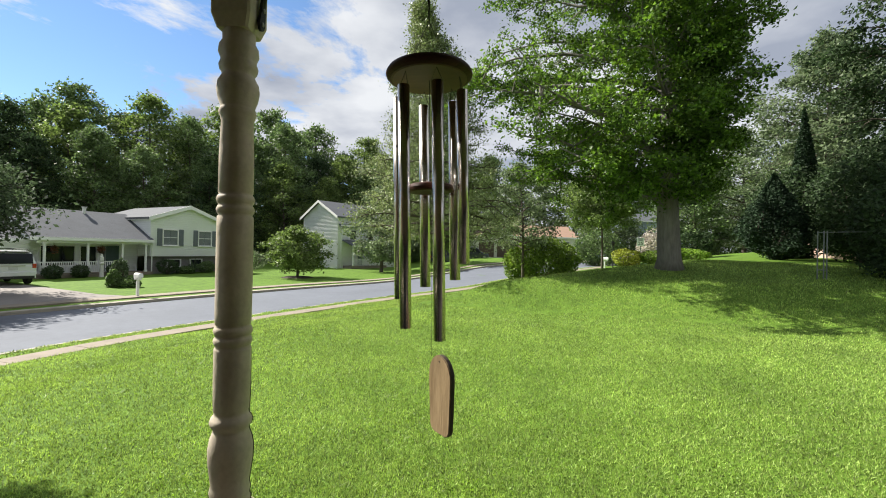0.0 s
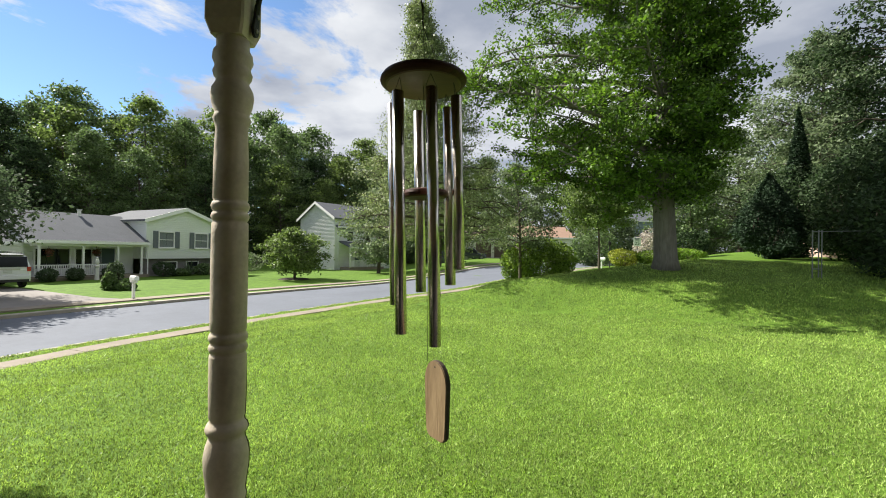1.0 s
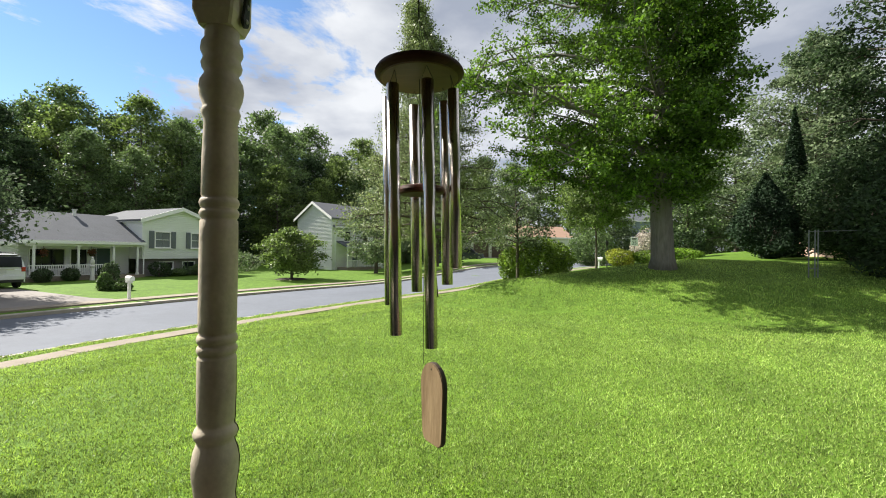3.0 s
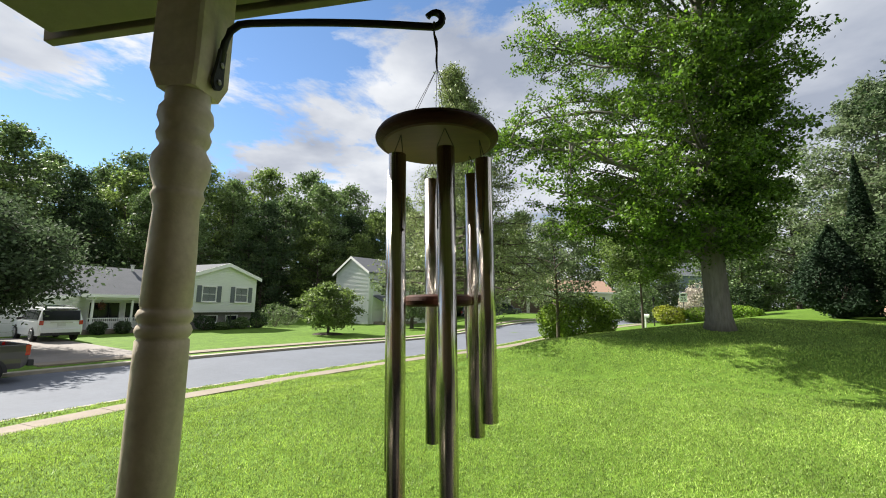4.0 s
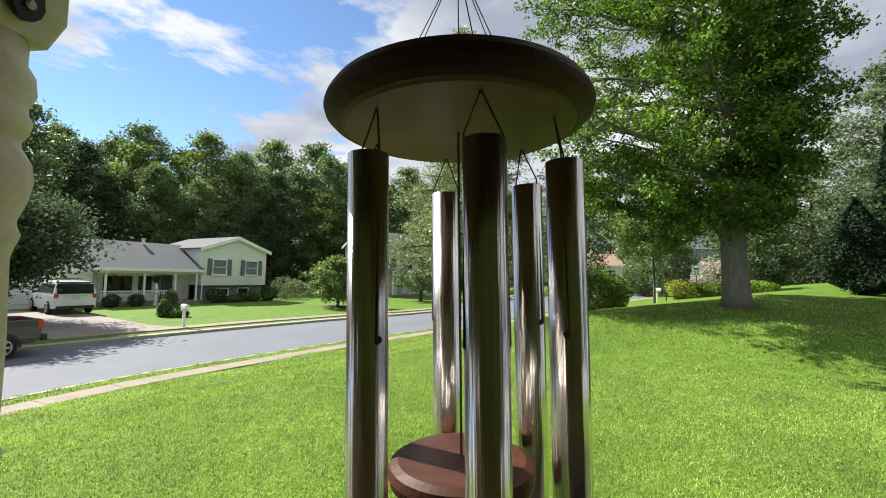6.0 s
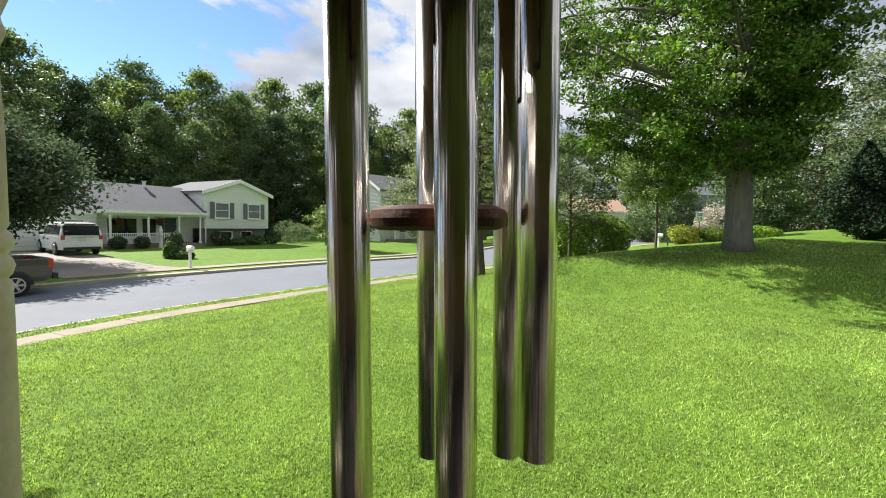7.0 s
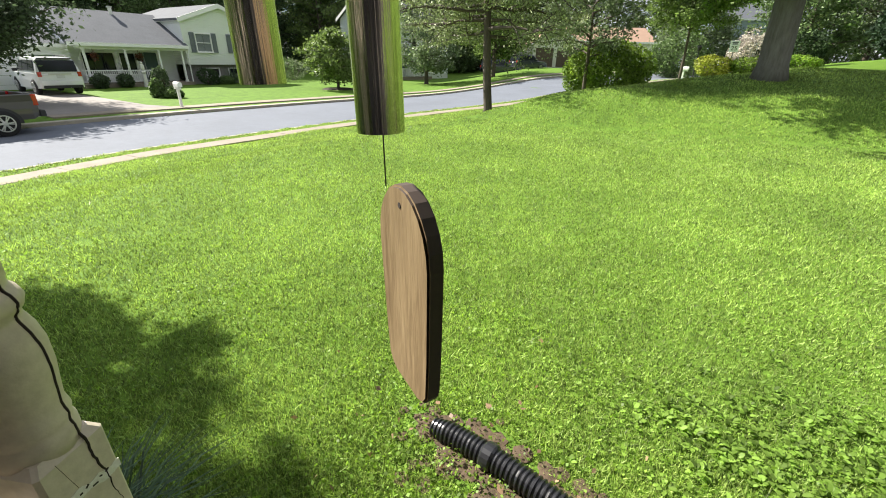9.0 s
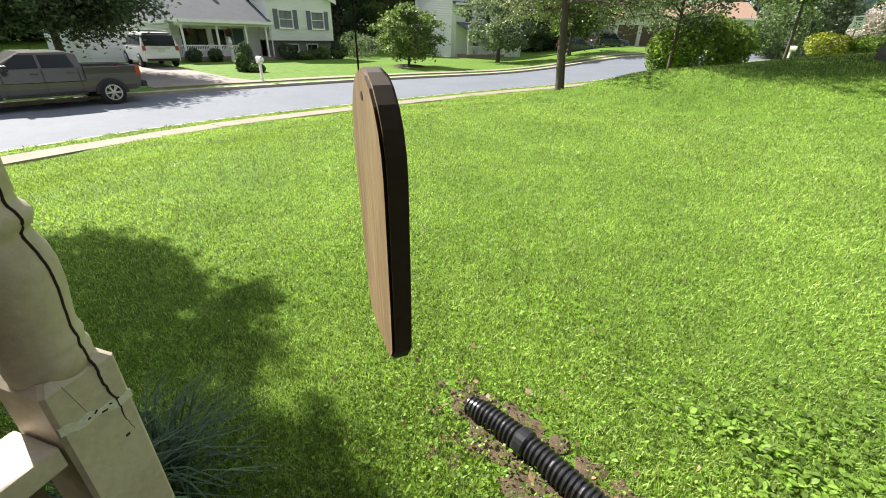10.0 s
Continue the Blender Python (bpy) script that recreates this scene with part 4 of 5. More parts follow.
            part("tube_cord", tube(bmesh.new(), [(hx * 1.02, hy * 1.02, zh), (x * 0.99 + s * 0.012 * math.sin(a), y * 0.99 - s * 0.012 * math.cos(a), top + 0.004), (x * 0.92, y * 0.92, zb)], 0.0007, 5), M_CORD, c)
    # the clapper in the middle and the cord down to the sail
    zc = 1.900
    part("clapper", lathe(bmesh.new(), [(zc - 0.009, 0.001), (zc - 0.009, 0.047), (zc - 0.006, 0.0525), (zc, 0.054), (zc + 0.006, 0.0525), (zc + 0.009, 0.047), (zc + 0.009, 0.001)], 56), M_DISC, c, "round wooden clapper")
    part("centre_cord", tube(bmesh.new(), [(0, 0, zb), (0, 0, zc)], 0.001, 5), M_CORD, c)
    part("sail_cord", tube(bmesh.new(), [(0, 0, zc), (0.002, -0.001, 1.7), (0.0, 0, 1.508)], 0.0006, 5), M_CORD, c)
    # the wooden sail, twisted a little to the side
    out = []
    w, z0, z1 = 0.043, 1.340, 1.519
    for k in range(13):
        a = math.pi * k / 12
        out.append((w * math.cos(a) * 0.98, z1 - 0.05 + 0.05 * math.sin(a)))
    for s in (-1, 1):
        q = [(s * (w - 0.004), z0 + 0.05), (s * (w - 0.007), z0 + 0.013), (s * (w - 0.013), z0 + 0.004), (s * (w - 0.022), z0)]
        out += q if s < 0 else q[::-1]
    bm = prism(bmesh.new(), out, -0.0065, 0.0065)
    es = [e for e in bm.edges if abs(e.verts[0].co.y - e.verts[1].co.y) < 1e-6]
    bmesh.ops.bevel(bm, geom=es, offset=0.0018, segments=2, affect="EDGES")
    me_sail = part("sail", bm, M_SAIL, c, "flat brown wooden sail with a dark edge")
    me_sail.data.materials.append(M_SAIL_EDGE)
    for f in me_sail.data.polygons:
        if abs(f.normal.y) < 0.5:
            f.material_index = 1
    me_sail.rotation_euler = (0, radians(1.5), radians(-52))
    hole = lathe(bmesh.new(), [(-0.0069, 0.0022), (0.0069, 0.0022)], 10)
    bmesh.ops.rotate(hole, cent=(0, 0, 0), matrix=Matrix.Rotation(radians(90), 3, "X"), verts=hole.verts)
    bmesh.ops.translate(hole, vec=(0, 0, 1.505), verts=hole.verts)
    part("cord_hole", hole, M_CRACK, me_sail, "dark drilled hole")
    bars = bmesh.new()
    box(bars, 0, 0.0068, 1.455, 0.012, 0.0006, 0.005)
    box(bars, 0, 0.0068, 1.447, 0.03, 0.0006, 0.002)
    box(bars, 0, 0.0068, 1.443, 0.024, 0.0006, 0.0012)
    part("burnt_mark", bars, M_SAIL_EDGE, me_sail, "small dark burnt mark")


wind_chime()


# ---------------------------------------------------------------- drain pipe
def drain_pipe():
    p = thing("drain_pipe", pose(0, 0, 0), "black corrugated plastic drain pipe lying in the grass", "pipe")
    a, b = Vector((-0.12, 2.05, 0.035)), Vector((0.80, 1.515, 0.06))
    d = (b - a)
    n = 330
    ribs = 46
    pts, rad = [], []
    for k in range(n + 1):
        u = k / n
        q = a + d * u + Vector((0.012 * math.sin(u * 5), 0.01 * math.sin(u * 7), 0.01 * math.sin(u * 3.0)))
        pts.append(q)
        ph = math.sin(2 * math.pi * ribs * u)
        rad.append((0.053 + 0.006 * max(-0.7, min(0.7, ph * 1.4))) * min(1.0, 0.72 + u * 4.0) * (0.94 if 0.27 < u < 0.30 else 1.0))
    part("corrugated_wall", tube(bmesh.new(), pts, rad, 24), M_PIPE, p, smooth=False)
    m = pts[95]
    part("coupling", tube(bmesh.new(), [m + d.normalized() * t for t in (-0.03, -0.02, 0.02, 0.03)], [0.057, 0.064, 0.064, 0.057], 20), M_PIPE, p, "torn black coupling")
    bm = bmesh.new()
    rng = random.Random(8)
    for k in range(210):
        u = rng.random()
        q = a + d * u
        r = bmesh.ops.create_icosphere(bm, subdivisions=1, radius=1)["verts"]
        s = rng.uniform(0.012, 0.04)
        bmesh.ops.transform(bm, matrix=Matrix.Translation((q.x + rng.gauss(-0.01, 0.10), q.y + rng.gauss(-0.01, 0.10), gz(q.x, q.y) + 0.002)) @ Matrix.Diagonal((s * 1.6, s * 1.6, s * 0.35, 1)), verts=r)
    tagged(link_bm("bare_earth", bm, M_SOIL), "bare brown soil beside a drain pipe", "soil", kind="stuff")


drain_pipe()


# ---------------------------------------------------------------- vehicles
def wheel(parent, x, y, r, w, out):
    t = new("wheel"); t.parent = parent
    t.location = (x, y, r)
    bm = lathe(bmesh.new(), [(-w / 2, r * 0.7), (-w / 2 + 0.02, r * 0.95), (-w / 2 + 0.05, r), (w / 2 - 0.05, r), (w / 2 - 0.02, r * 0.95), (w / 2, r * 0.7)], 28)
    bmesh.ops.rotate(bm, cent=(0, 0, 0), matrix=Matrix.Rotation(radians(90), 3, "X"), verts=bm.verts)
    part("tyre", bm, M_TYRE, t)
    dish = lathe(bmesh.new(), [(-0.02, r * 0.62), (0.0, r * 0.63)], 28)
    bm = bmesh.new()
    for k in range(12):
        a = math.pi * (k // 2) / 3 + (0.13 if k % 2 else -0.13)
        box(bm, r * 0.36 * math.cos(a), r * 0.36 * math.sin(a), 0.02, r * 0.46, 0.028, 0.025, 0, Matrix.Rotation(a, 3, "Z"))
    lathe(bm, [(0.012, 0.075), (0.03, 0.07), (0.04, 0.04)], 16)
    ring = [[bm.verts.new((rr * r * math.cos(math.pi * k / 14), rr * r * math.sin(math.pi * k / 14), zz)) for k in range(28)] for rr, zz in ((0.57, 0.01), (0.58, 0.035), (0.65, 0.035), (0.66, 0.0))]
    for A_, B_ in zip(ring, ring[1:]):
        for k in range(28):
            bm.faces.new((A_[k], A_[(k + 1) % 28], B_[(k + 1) % 28], B_[k]))
    for q in (dish, bm):
        bmesh.ops.rotate(q, cent=(0, 0, 0), matrix=Matrix.Rotation(radians(90 * out), 3, "X"), verts=q.verts)
        bmesh.ops.translate(q, vec=(0, -out * (w / 2 - 0.01), 0), verts=q.verts)
    part("wheel_dish", dish, M_BLACKPL, t)
    part("rim", bm, M_RIM, t)


def loft(bm, stations):
    """A hull through cross-sections: (x, half width low, half width high, z low, z high)."""
    rings = []
    for x, wl, wh, zl, zh in stations:
        zm = zl + (zh - zl) * 0.5
        wm = (wl + wh) / 2 + 0.012
        rings.append([bm.verts.new(v) for v in ((x, -wl, zl), (x, -wm, zm), (x, -wh, zh - 0.035), (x, -wh + 0.06, zh), (x, wh - 0.06, zh), (x, wh, zh - 0.035), (x, wm, zm), (x, wl, zl))])
    for a, b in zip(rings, rings[1:]):
        for k in range(8):
            bm.faces.new((a[k], a[(k + 1) % 8], b[(k + 1) % 8], b[k]))
    bm.faces.new(rings[0][::-1]); bm.faces.new(rings[-1])
    bmesh.ops.recalc_face_normals(bm, faces=bm.faces)
    return bm


def side_glass(pts, side, y0, z0, slope):
    """A pane that follows the inward lean of a car's side."""
    bm = bmesh.new()
    rows = [[bm.verts.new((x, side * (y0 - (z - z0) * slope + o), z)) for x, z in pts] for o in (-0.02, 0.022)]
    n = len(pts)
    bm.faces.new(rows[0]); bm.faces.new(rows[1][::-1])
    for k in range(n):
        bm.faces.new((rows[0][k], rows[1][k], rows[1][(k + 1) % n], rows[0][(k + 1) % n]))
    bmesh.ops.recalc_face_normals(bm, faces=bm.faces)
    return bm


def arch(x, r):
    return prism(bmesh.new(), [(x + r * math.cos(math.pi * k / 14), 0.36 + r * math.sin(math.pi * k / 14)) for k in range(15)], -0.02, 0.02)


def suv(m, label, paint):
    """Local x points from tail to nose."""
    c = thing("suv", m, label, "car")
    part("body", loft(bmesh.new(), [(0.0, 0.84, 0.88, 0.44, 1.02), (0.07, 0.92, 0.94, 0.36, 1.10), (0.9, 0.95, 0.96, 0.33, 1.12), (3.6, 0.95, 0.96, 0.33, 1.12), (4.7, 0.93, 0.88, 0.36, 1.05), (4.95, 0.83, 0.78, 0.4, 0.9)]), paint, c)
    part("cabin", loft(bmesh.new(), [(0.04, 0.93, 0.92, 1.06, 1.16), (0.16, 0.935, 0.83, 1.06, 1.58), (0.27, 0.94, 0.77, 1.06, 1.78), (0.42, 0.94, 0.76, 1.06, 1.84), (1.7, 0.94, 0.76, 1.06, 1.87), (2.7, 0.94, 0.75, 1.06, 1.83), (3.6, 0.92, 0.86, 1.06, 1.16)]), paint, c)
    part("rear_window", B(0.115, 0, 1.43, 0.06, 1.60, 0.56, 0.012, Matrix.Rotation(radians(16), 3, "Y")), M_GLASS, c, "dark rear window")
    part("spoiler", B(0.24, 0, 1.80, 0.26, 1.40, 0.05, 0.015), M_BLACKPL, c)
    for s in (-1, 1):
        for pts in ([(0.36, 1.2), (1.15, 1.2), (1.15, 1.70), (0.50, 1.70)], [(1.22, 1.2), (2.1, 1.2), (2.1, 1.71), (1.22, 1.71)], [(2.17, 1.2), (3.2, 1.2), (2.66, 1.68), (2.17, 1.70)]):
            part("side_window", side_glass(pts, s, 0.955, 1.06, 0.215), M_GLASS, c)
        part("tail_lamp", B(0.05, s * 0.84, 1.04, 0.14, 0.17, 0.24, 0.02), M_TAIL, c, "red tail lamp")
        part("wing_mirror", B(3.05, s * 1.05, 1.2, 0.16, 0.2, 0.16, 0.03), M_BLACKPL, c)
        part("roof_rail", tube(bmesh.new(), [(0.5, s * 0.68, 1.86), (0.6, s * 0.68, 1.93), (2.4, s * 0.68, 1.94), (2.5, s * 0.68, 1.86)], 0.02, 6), M_BLACKPL, c)
        for x in (0.98, 3.85):
            part("wheel_arch", arch(x, 0.47), M_BLACKPL, c).location = (0, s * 0.945, 0)
            wheel(c, x, s * 0.87, 0.39, 0.25, 1 if s < 0 else -1)
    part("bumper", B(-0.03, 0, 0.62, 0.18, 1.78, 0.24, 0.04), paint, c)
    part("lower_valance", B(0.0, 0, 0.44, 0.2, 1.66, 0.16, 0.02), M_BLACKPL, c)
    part("number_plate", B(-0.012, 0, 0.93, 0.03, 0.34, 0.17), M_PLATE, c)
    part("tailgate_strip", B(-0.003, 0, 1.05, 0.04, 0.95, 0.05), M_RIM, c)
    part("rear_wiper", B(0.06, 0.1, 1.26, 0.02, 0.5, 0.02), M_BLACKPL, c)
    return c


def pickup(m):
    c = thing("pickup_truck", m, "grey-brown pickup truck parked at the kerb", "truck")
    P = M_TRUCK
    part("lower_body", loft(bmesh.new(), [(0.02, 0.84, 0.86, 0.55, 0.78), (0.2, 0.90, 0.92, 0.45, 0.8), (3.9, 0.92, 0.93, 0.42, 0.82), (5.0, 0.91, 0.92, 0.45, 0.85), (5.3, 0.8, 0.8, 0.5, 0.8)]), P, c)
    part("hood", loft(bmesh.new(), [(3.75, 0.92, 0.86, 0.8, 1.16), (4.8, 0.91, 0.82, 0.8, 1.1), (5.28, 0.8, 0.75, 0.78, 1.0)]), P, c)
    part("cab", loft(bmesh.new(), [(1.62, 0.92, 0.86, 0.8, 1.2), (1.66, 0.92, 0.76, 0.8, 1.60), (1.95, 0.92, 0.75, 0.8, 1.67), (3.0, 0.92, 0.75, 0.8, 1.66), (3.85, 0.92, 0.78, 0.8, 1.18)]), P, c)
    for s in (-1, 1):
        part("bed_side", loft(bmesh.new(), [(0.03, 0.045, 0.045, 0.75, 1.2), (0.2, 0.05, 0.05, 0.75, 1.22), (1.6, 0.05, 0.05, 0.75, 1.22)]), P, c).location = (0, s * 0.87, 0)
        part("tail_lamp", B(0.06, s * 0.86, 1.02, 0.14, 0.14, 0.34, 0.02), M_TAIL, c, "red tail lamp")
        for pts in ([(1.80, 1.20), (2.62, 1.20), (2.62, 1.57), (1.90, 1.57)], [(2.70, 1.20), (3.62, 1.20), (3.12, 1.57), (2.70, 1.57)]):
            part("side_window", side_glass(pts, s, 0.935, 0.8, 0.20), M_GLASS, c)
        bm = bmesh.new()
        for x in (2.66, 3.62, 1.75):
            box(bm, x, s * 0.928, 0.82, 0.012, 0.012, 0.7)
        part("door_gap", bm, M_BLACKPL, c)
        for x in (1.95, 2.85):
            part("door_handle", B(x, s * 0.94, 1.06, 0.18, 0.03, 0.035, 0.008), P, c)
        part("wing_mirror", B(3.5, s * 1.02, 1.22, 0.14, 0.2, 0.17, 0.03), M_BLACKPL, c)
        part("running_board", B(2.7, s * 0.95, 0.42, 2.0, 0.14, 0.06, 0.01), M_BLACKPL, c)
        for x in (0.98, 4.25):
            part("wheel_arch", arch(x, 0.48), M_BLACKPL, c).location = (0, s * 0.925, 0)
            wheel(c, x, s * 0.86, 0.385, 0.25, 1 if s < 0 else -1)
    part("tailgate", B(0.03, 0, 0.98, 0.06, 1.6, 0.46, 0.015), P, c)
    part("rear_bumper", B(-0.07, 0, 0.6, 0.16, 1.75, 0.2, 0.03), M_BLACKPL, c)
    part("bed_floor", B(0.85, 0, 0.8, 1.5, 1.6, 0.06), M_BLACKPL, c)
    return c


suv(frame_matrix((-24.4, 22.2, -0.575), (-0.90, 0.44)) @ Matrix.Diagonal((1.05, 1.05, 1.05, 1)), "silver-white SUV parked on a driveway", M_SUV)
pickup(frame_matrix((-15.68, 13.0, ROAD_Z), (-0.33, -0.944)))
for k, (x, y, a) in enumerate(((-3.2, 58.5, 20), (0.6, 61.0, 35), (40.0, 52.0, 70))):
    suv(pose(x, y, gz(x, y) + 0.02, 0, 0, a), "dark car parked along the far street" if k < 2 else "dark car parked beyond the bank", M_CARDARK)


# ---------------------------------------------------------------- trees and shrubs
def crown_profile(shape, u):
    if shape == "cone":
        return max(0.04, (1 - u) ** 0.9)
    if shape == "larch":
        return max(0.05, (1 - u) ** 0.95)
    if shape == "round":
        return max(0.15, math.sin(math.pi * (0.16 + 0.80 * u)) ** 0.6)
    return max(0.12, math.sin(math.pi * (0.20 + 0.78 * u)) ** 0.75)


def tree(name, m, label, height, trunk_r, base, radius, shape, n_limb, n_leaf, leaf, leaf_mat, seed, spread=0.5, droop=0.35, category="tree", group="", per_limb=6, up=0.35, lean=0.0, bark=M_BARK, side=0.0, side_az=0.0):
    rng = np.random.default_rng(seed)
    t = thing(name, m, label, category, group)
    bm = bmesh.new()
    top = height * 0.97
    pts, rad = [], []
    for k in range(9):
        u = k / 8
        pts.append((lean * u * height + 0.02 * height * math.sin(u * 4 + seed) * u, 0.015 * height * math.sin(u * 5 + seed * 2) * u, -0.15 + (top + 0.15) * u))
        rad.append(trunk_r * ((1.35 if k == 0 else 1.0) * (1 - u) ** 0.85 + 0.03))
    pts.insert(1, (0, 0, 0.35 * trunk_r * 3)); rad.insert(1, trunk_r * 1.03)
    tube(bm, pts, rad, 14)
    P = np.array(pts)
    tips, wts = [], []
    for i in range(n_limb):
        u = (i + rng.uniform(0.1, 0.9)) / n_limb
        z = base + (height - base) * u * 0.96
        az = i * 2.39996 + rng.uniform(-0.5, 0.5)
        L = radius * crown_profile(shape, u) * rng.uniform(0.78, 1.12) * (1 - side * math.cos(az - side_az))
        o = np.array([np.interp(z - 0.10 * L, P[:, 2], P[:, 0]), np.interp(z - 0.10 * L, P[:, 2], P[:, 1]), max(base * 0.75, z - up * L * 0.9)])
        dirv = np.array([math.cos(az), math.sin(az), 0])
        path, rr = [], []
        r0 = min(trunk_r * 0.4, 0.013 * L + 0.015) * (1.15 - 0.6 * u)
        for k in range(5):
            v = k / 4
            q = o + dirv * L * v + np.array([0, 0, up * L * v * (1.25 - 0.5 * v)]) + rng.normal(size=3) * 0.03 * L * v
            path.append(q); rr.append(r0 * (1 - 0.85 * v) + 0.006)
        tube(bm, path, rr, 6, cap=False)
        for j in range(per_limb):
            v = rng.uniform(0.2, 1.0)
            a = path[min(3, int(v * 4))] * (1 - (v * 4) % 1) + path[min(4, int(v * 4) + 1)] * ((v * 4) % 1)
            sl = L * rng.uniform(0.18, 0.42) * (1.1 - 0.4 * v)
            sd = dirv * 0.5 + rng.normal(size=3) * np.array([0.8, 0.8, 0.45])
            sd /= np.linalg.norm(sd)
            e = a + sd * sl
            tube(bm, [a, (a + e) / 2 + rng.normal(size=3) * 0.04 * sl, e], [r0 * 0.35 + 0.004, r0 * 0.22 + 0.003, 0.004], 4, cap=False)
            for f in (0.45, 0.8, 1.05):
                tips.append(a + (e - a) * f); wts.append(0.6 + rng.random())
    part("trunk", bm, bark, t, smooth=True)
    tips, wts = np.array(tips), np.array(wts)
    pick = rng.choice(len(tips), size=n_leaf, p=wts / wts.sum())
    sig = spread * radius / math.sqrt(n_limb) * 1.05
    cen = tips[pick] + rng.normal(size=(n_leaf, 3)) * np.array([sig, sig, sig * 0.62])
    leaves_mesh("crown", cen, leaf, leaf_mat, rng, t, droop)
    return t


def shrub(name, m, label, rx, ry, h, n_leaf, leaf, leaf_mat, seed, category="shrub", group="", cone=False, lumps=26):
    """A dense shrub: short stems and a lumpy body of leaves."""
    rng = np.random.default_rng(seed)
    t = thing(name, m, label, category, group)
    bm = bmesh.new()
    cen = []
    lump = rng.normal(size=(lumps, 3)); lump /= np.linalg.norm(lump, axis=1)[:, None]
    amp = rng.uniform(-0.16, 0.2, size=lumps)
    d = rng.normal(size=(n_leaf, 3)); d /= np.linalg.norm(d, axis=1)[:, None]
    near = np.argmax(d @ lump.T, axis=1)
    rad = (1 + amp[near]) * rng.uniform(0.55, 1.04, size=n_leaf) ** 0.5
    z = (d[:, 2] * rad * 0.5 + 0.5)
    z = np.clip(z, 0.02, 1.25)
    taper = (1.08 - 0.95 * z) if cone else np.ones(n_leaf)
    cen = np.stack([d[:, 0] * rad * rx * taper, d[:, 1] * rad * ry * taper, z * h], 1)
    for i in range(9):
        az = i * 2.4
        tube(bm, [(0.06 * math.cos(az), 0.06 * math.sin(az), -0.08), (0.3 * rx * math.cos(az), 0.3 * ry * math.sin(az), 0.35 * h), ((0.25 if cone else 0.6) * rx * math.cos(az), (0.25 if cone else 0.6) * ry * math.sin(az), 0.75 * h)],
             [0.035, 0.022, 0.008], 5)
    part("stems", bm, M_BARK, t)
    leaves_mesh("foliage", cen, leaf, leaf_mat, rng, t, 0.15)
    return t


def on_ground(x, y, rz=0.0, s=1.0, dz=-0.05):
    return pose(x, y, gz(x, y) + dz, 0, 0, rz) @ Matrix.Diagonal((s, s, s, 1))


# the big maple on the bank
tree("maple_tree", pose(8.06, 15.75, 1.30), "large green maple tree with a stout grey trunk", 19.0, 0.40, 3.3, 5.2, "oval", 116, 260000, 0.128, M_LEAF_MAPLE, 11, spread=0.36, per_limb=13, up=0.36, bark=M_BARK_GREY, side=0.54, side_az=radians(-28), lean=-0.02)
# the feathery larch beside the sidewalk
tree("larch_tree", on_ground(-0.62, 18.7), "tall feathery light-green conifer with a thin trunk", 13.7, 0.17, 2.7, 4.0, "larch", 90, 76000, 0.10, M_NEEDLE, 12, spread=0.5, per_limb=10, up=-0.04, droop=0.6, lean=-0.07)
# slim tree beside the round bush
tree("slim_tree", on_ground(3.9, 23.6), "slim tree with sparse brownish leaves", 7.2, 0.10, 2.4, 2.1, "oval", 30, 8000, 0.15, M_LEAF_GREY, 13, per_limb=5, lean=-0.03)
tree("small_round_tree", on_ground(-13.0, 34.0), "small round yard tree in a mulch ring", 4.3, 0.11, 1.0, 2.5, "round", 34, 12000, 0.20, M_LEAF_WOOD2, 14, per_limb=6)
tree("yard_tree", on_ground(-23.8, 16.2), "broad dark grey-green tree beside the driveway", 7.2, 0.2, 2.9, 4.6, "round", 56, 60000, 0.19, M_LEAF_YARD, 15, spread=0.7, per_limb=8)
tree("red_leaf_tree", on_ground(-7.4, 3.2), "slender ornamental tree with red leaves near the porch", 7.3, 0.09, 4.1, 1.45, "round", 56, 52000, 0.09, M_RED, 16, per_limb=6)
# unseen tree, added to keep direct sun off the porch end and post
tree("added_side_tree", on_ground(-7.9, 1.6), "unseen tall leafy tree added to shade the end of the porch", 11.0, 0.16, 5.2, 2.0, "oval", 50, 26000, 0.15, M_LEAF_WOOD, 25, per_limb=7, spread=0.7)
tree("neighbour_tree", on_ground(26.0, 30.0), "tall light-green tree behind the hedge", 16.0, 0.3, 2.6, 5.0, "oval", 60, 44000, 0.22, M_LEAF_GREY, 17, per_limb=7)
tree("shade_tree", on_ground(19.6, 15.6), "dark leafy tree overhanging the yard", 15.0, 0.32, 4.2, 4.4, "oval", 52, 52000, 0.17, M_LEAF_DARK, 18, per_limb=7)
tree("street_tree", on_ground(-8.0, 45.0), "leafy tree before the tall white house", 9.5, 0.2, 1.6, 3.6, "oval", 36, 12000, 0.26, M_LEAF_GREY, 19, per_limb=6)
tree("street_tree", on_ground(-1.5, 49.0), "leafy tree shading parked cars", 11.0, 0.22, 2.6, 4.0, "oval", 36, 12000, 0.28, M_LEAF_WOOD2, 20, per_limb=6)
for k_, (x_, y_, h_, r_) in enumerate(((26.5, 47.0, 13.0, 4.6), (34.0, 50.0, 15.5, 5.2), (38.0, 43.0, 14.0, 4.8), (20.5, 56.0, 12.0, 4.4))):
    tree("bank_tree", on_ground(x_, y_), "leafy tree beyond the bank", h_, 0.24, 1.6, r_, "oval", 46, 17000, 0.30, M_LEAF_GREY if k_ % 2 else M_LEAF_WOOD, 120 + k_, per_limb=6, spread=0.62)
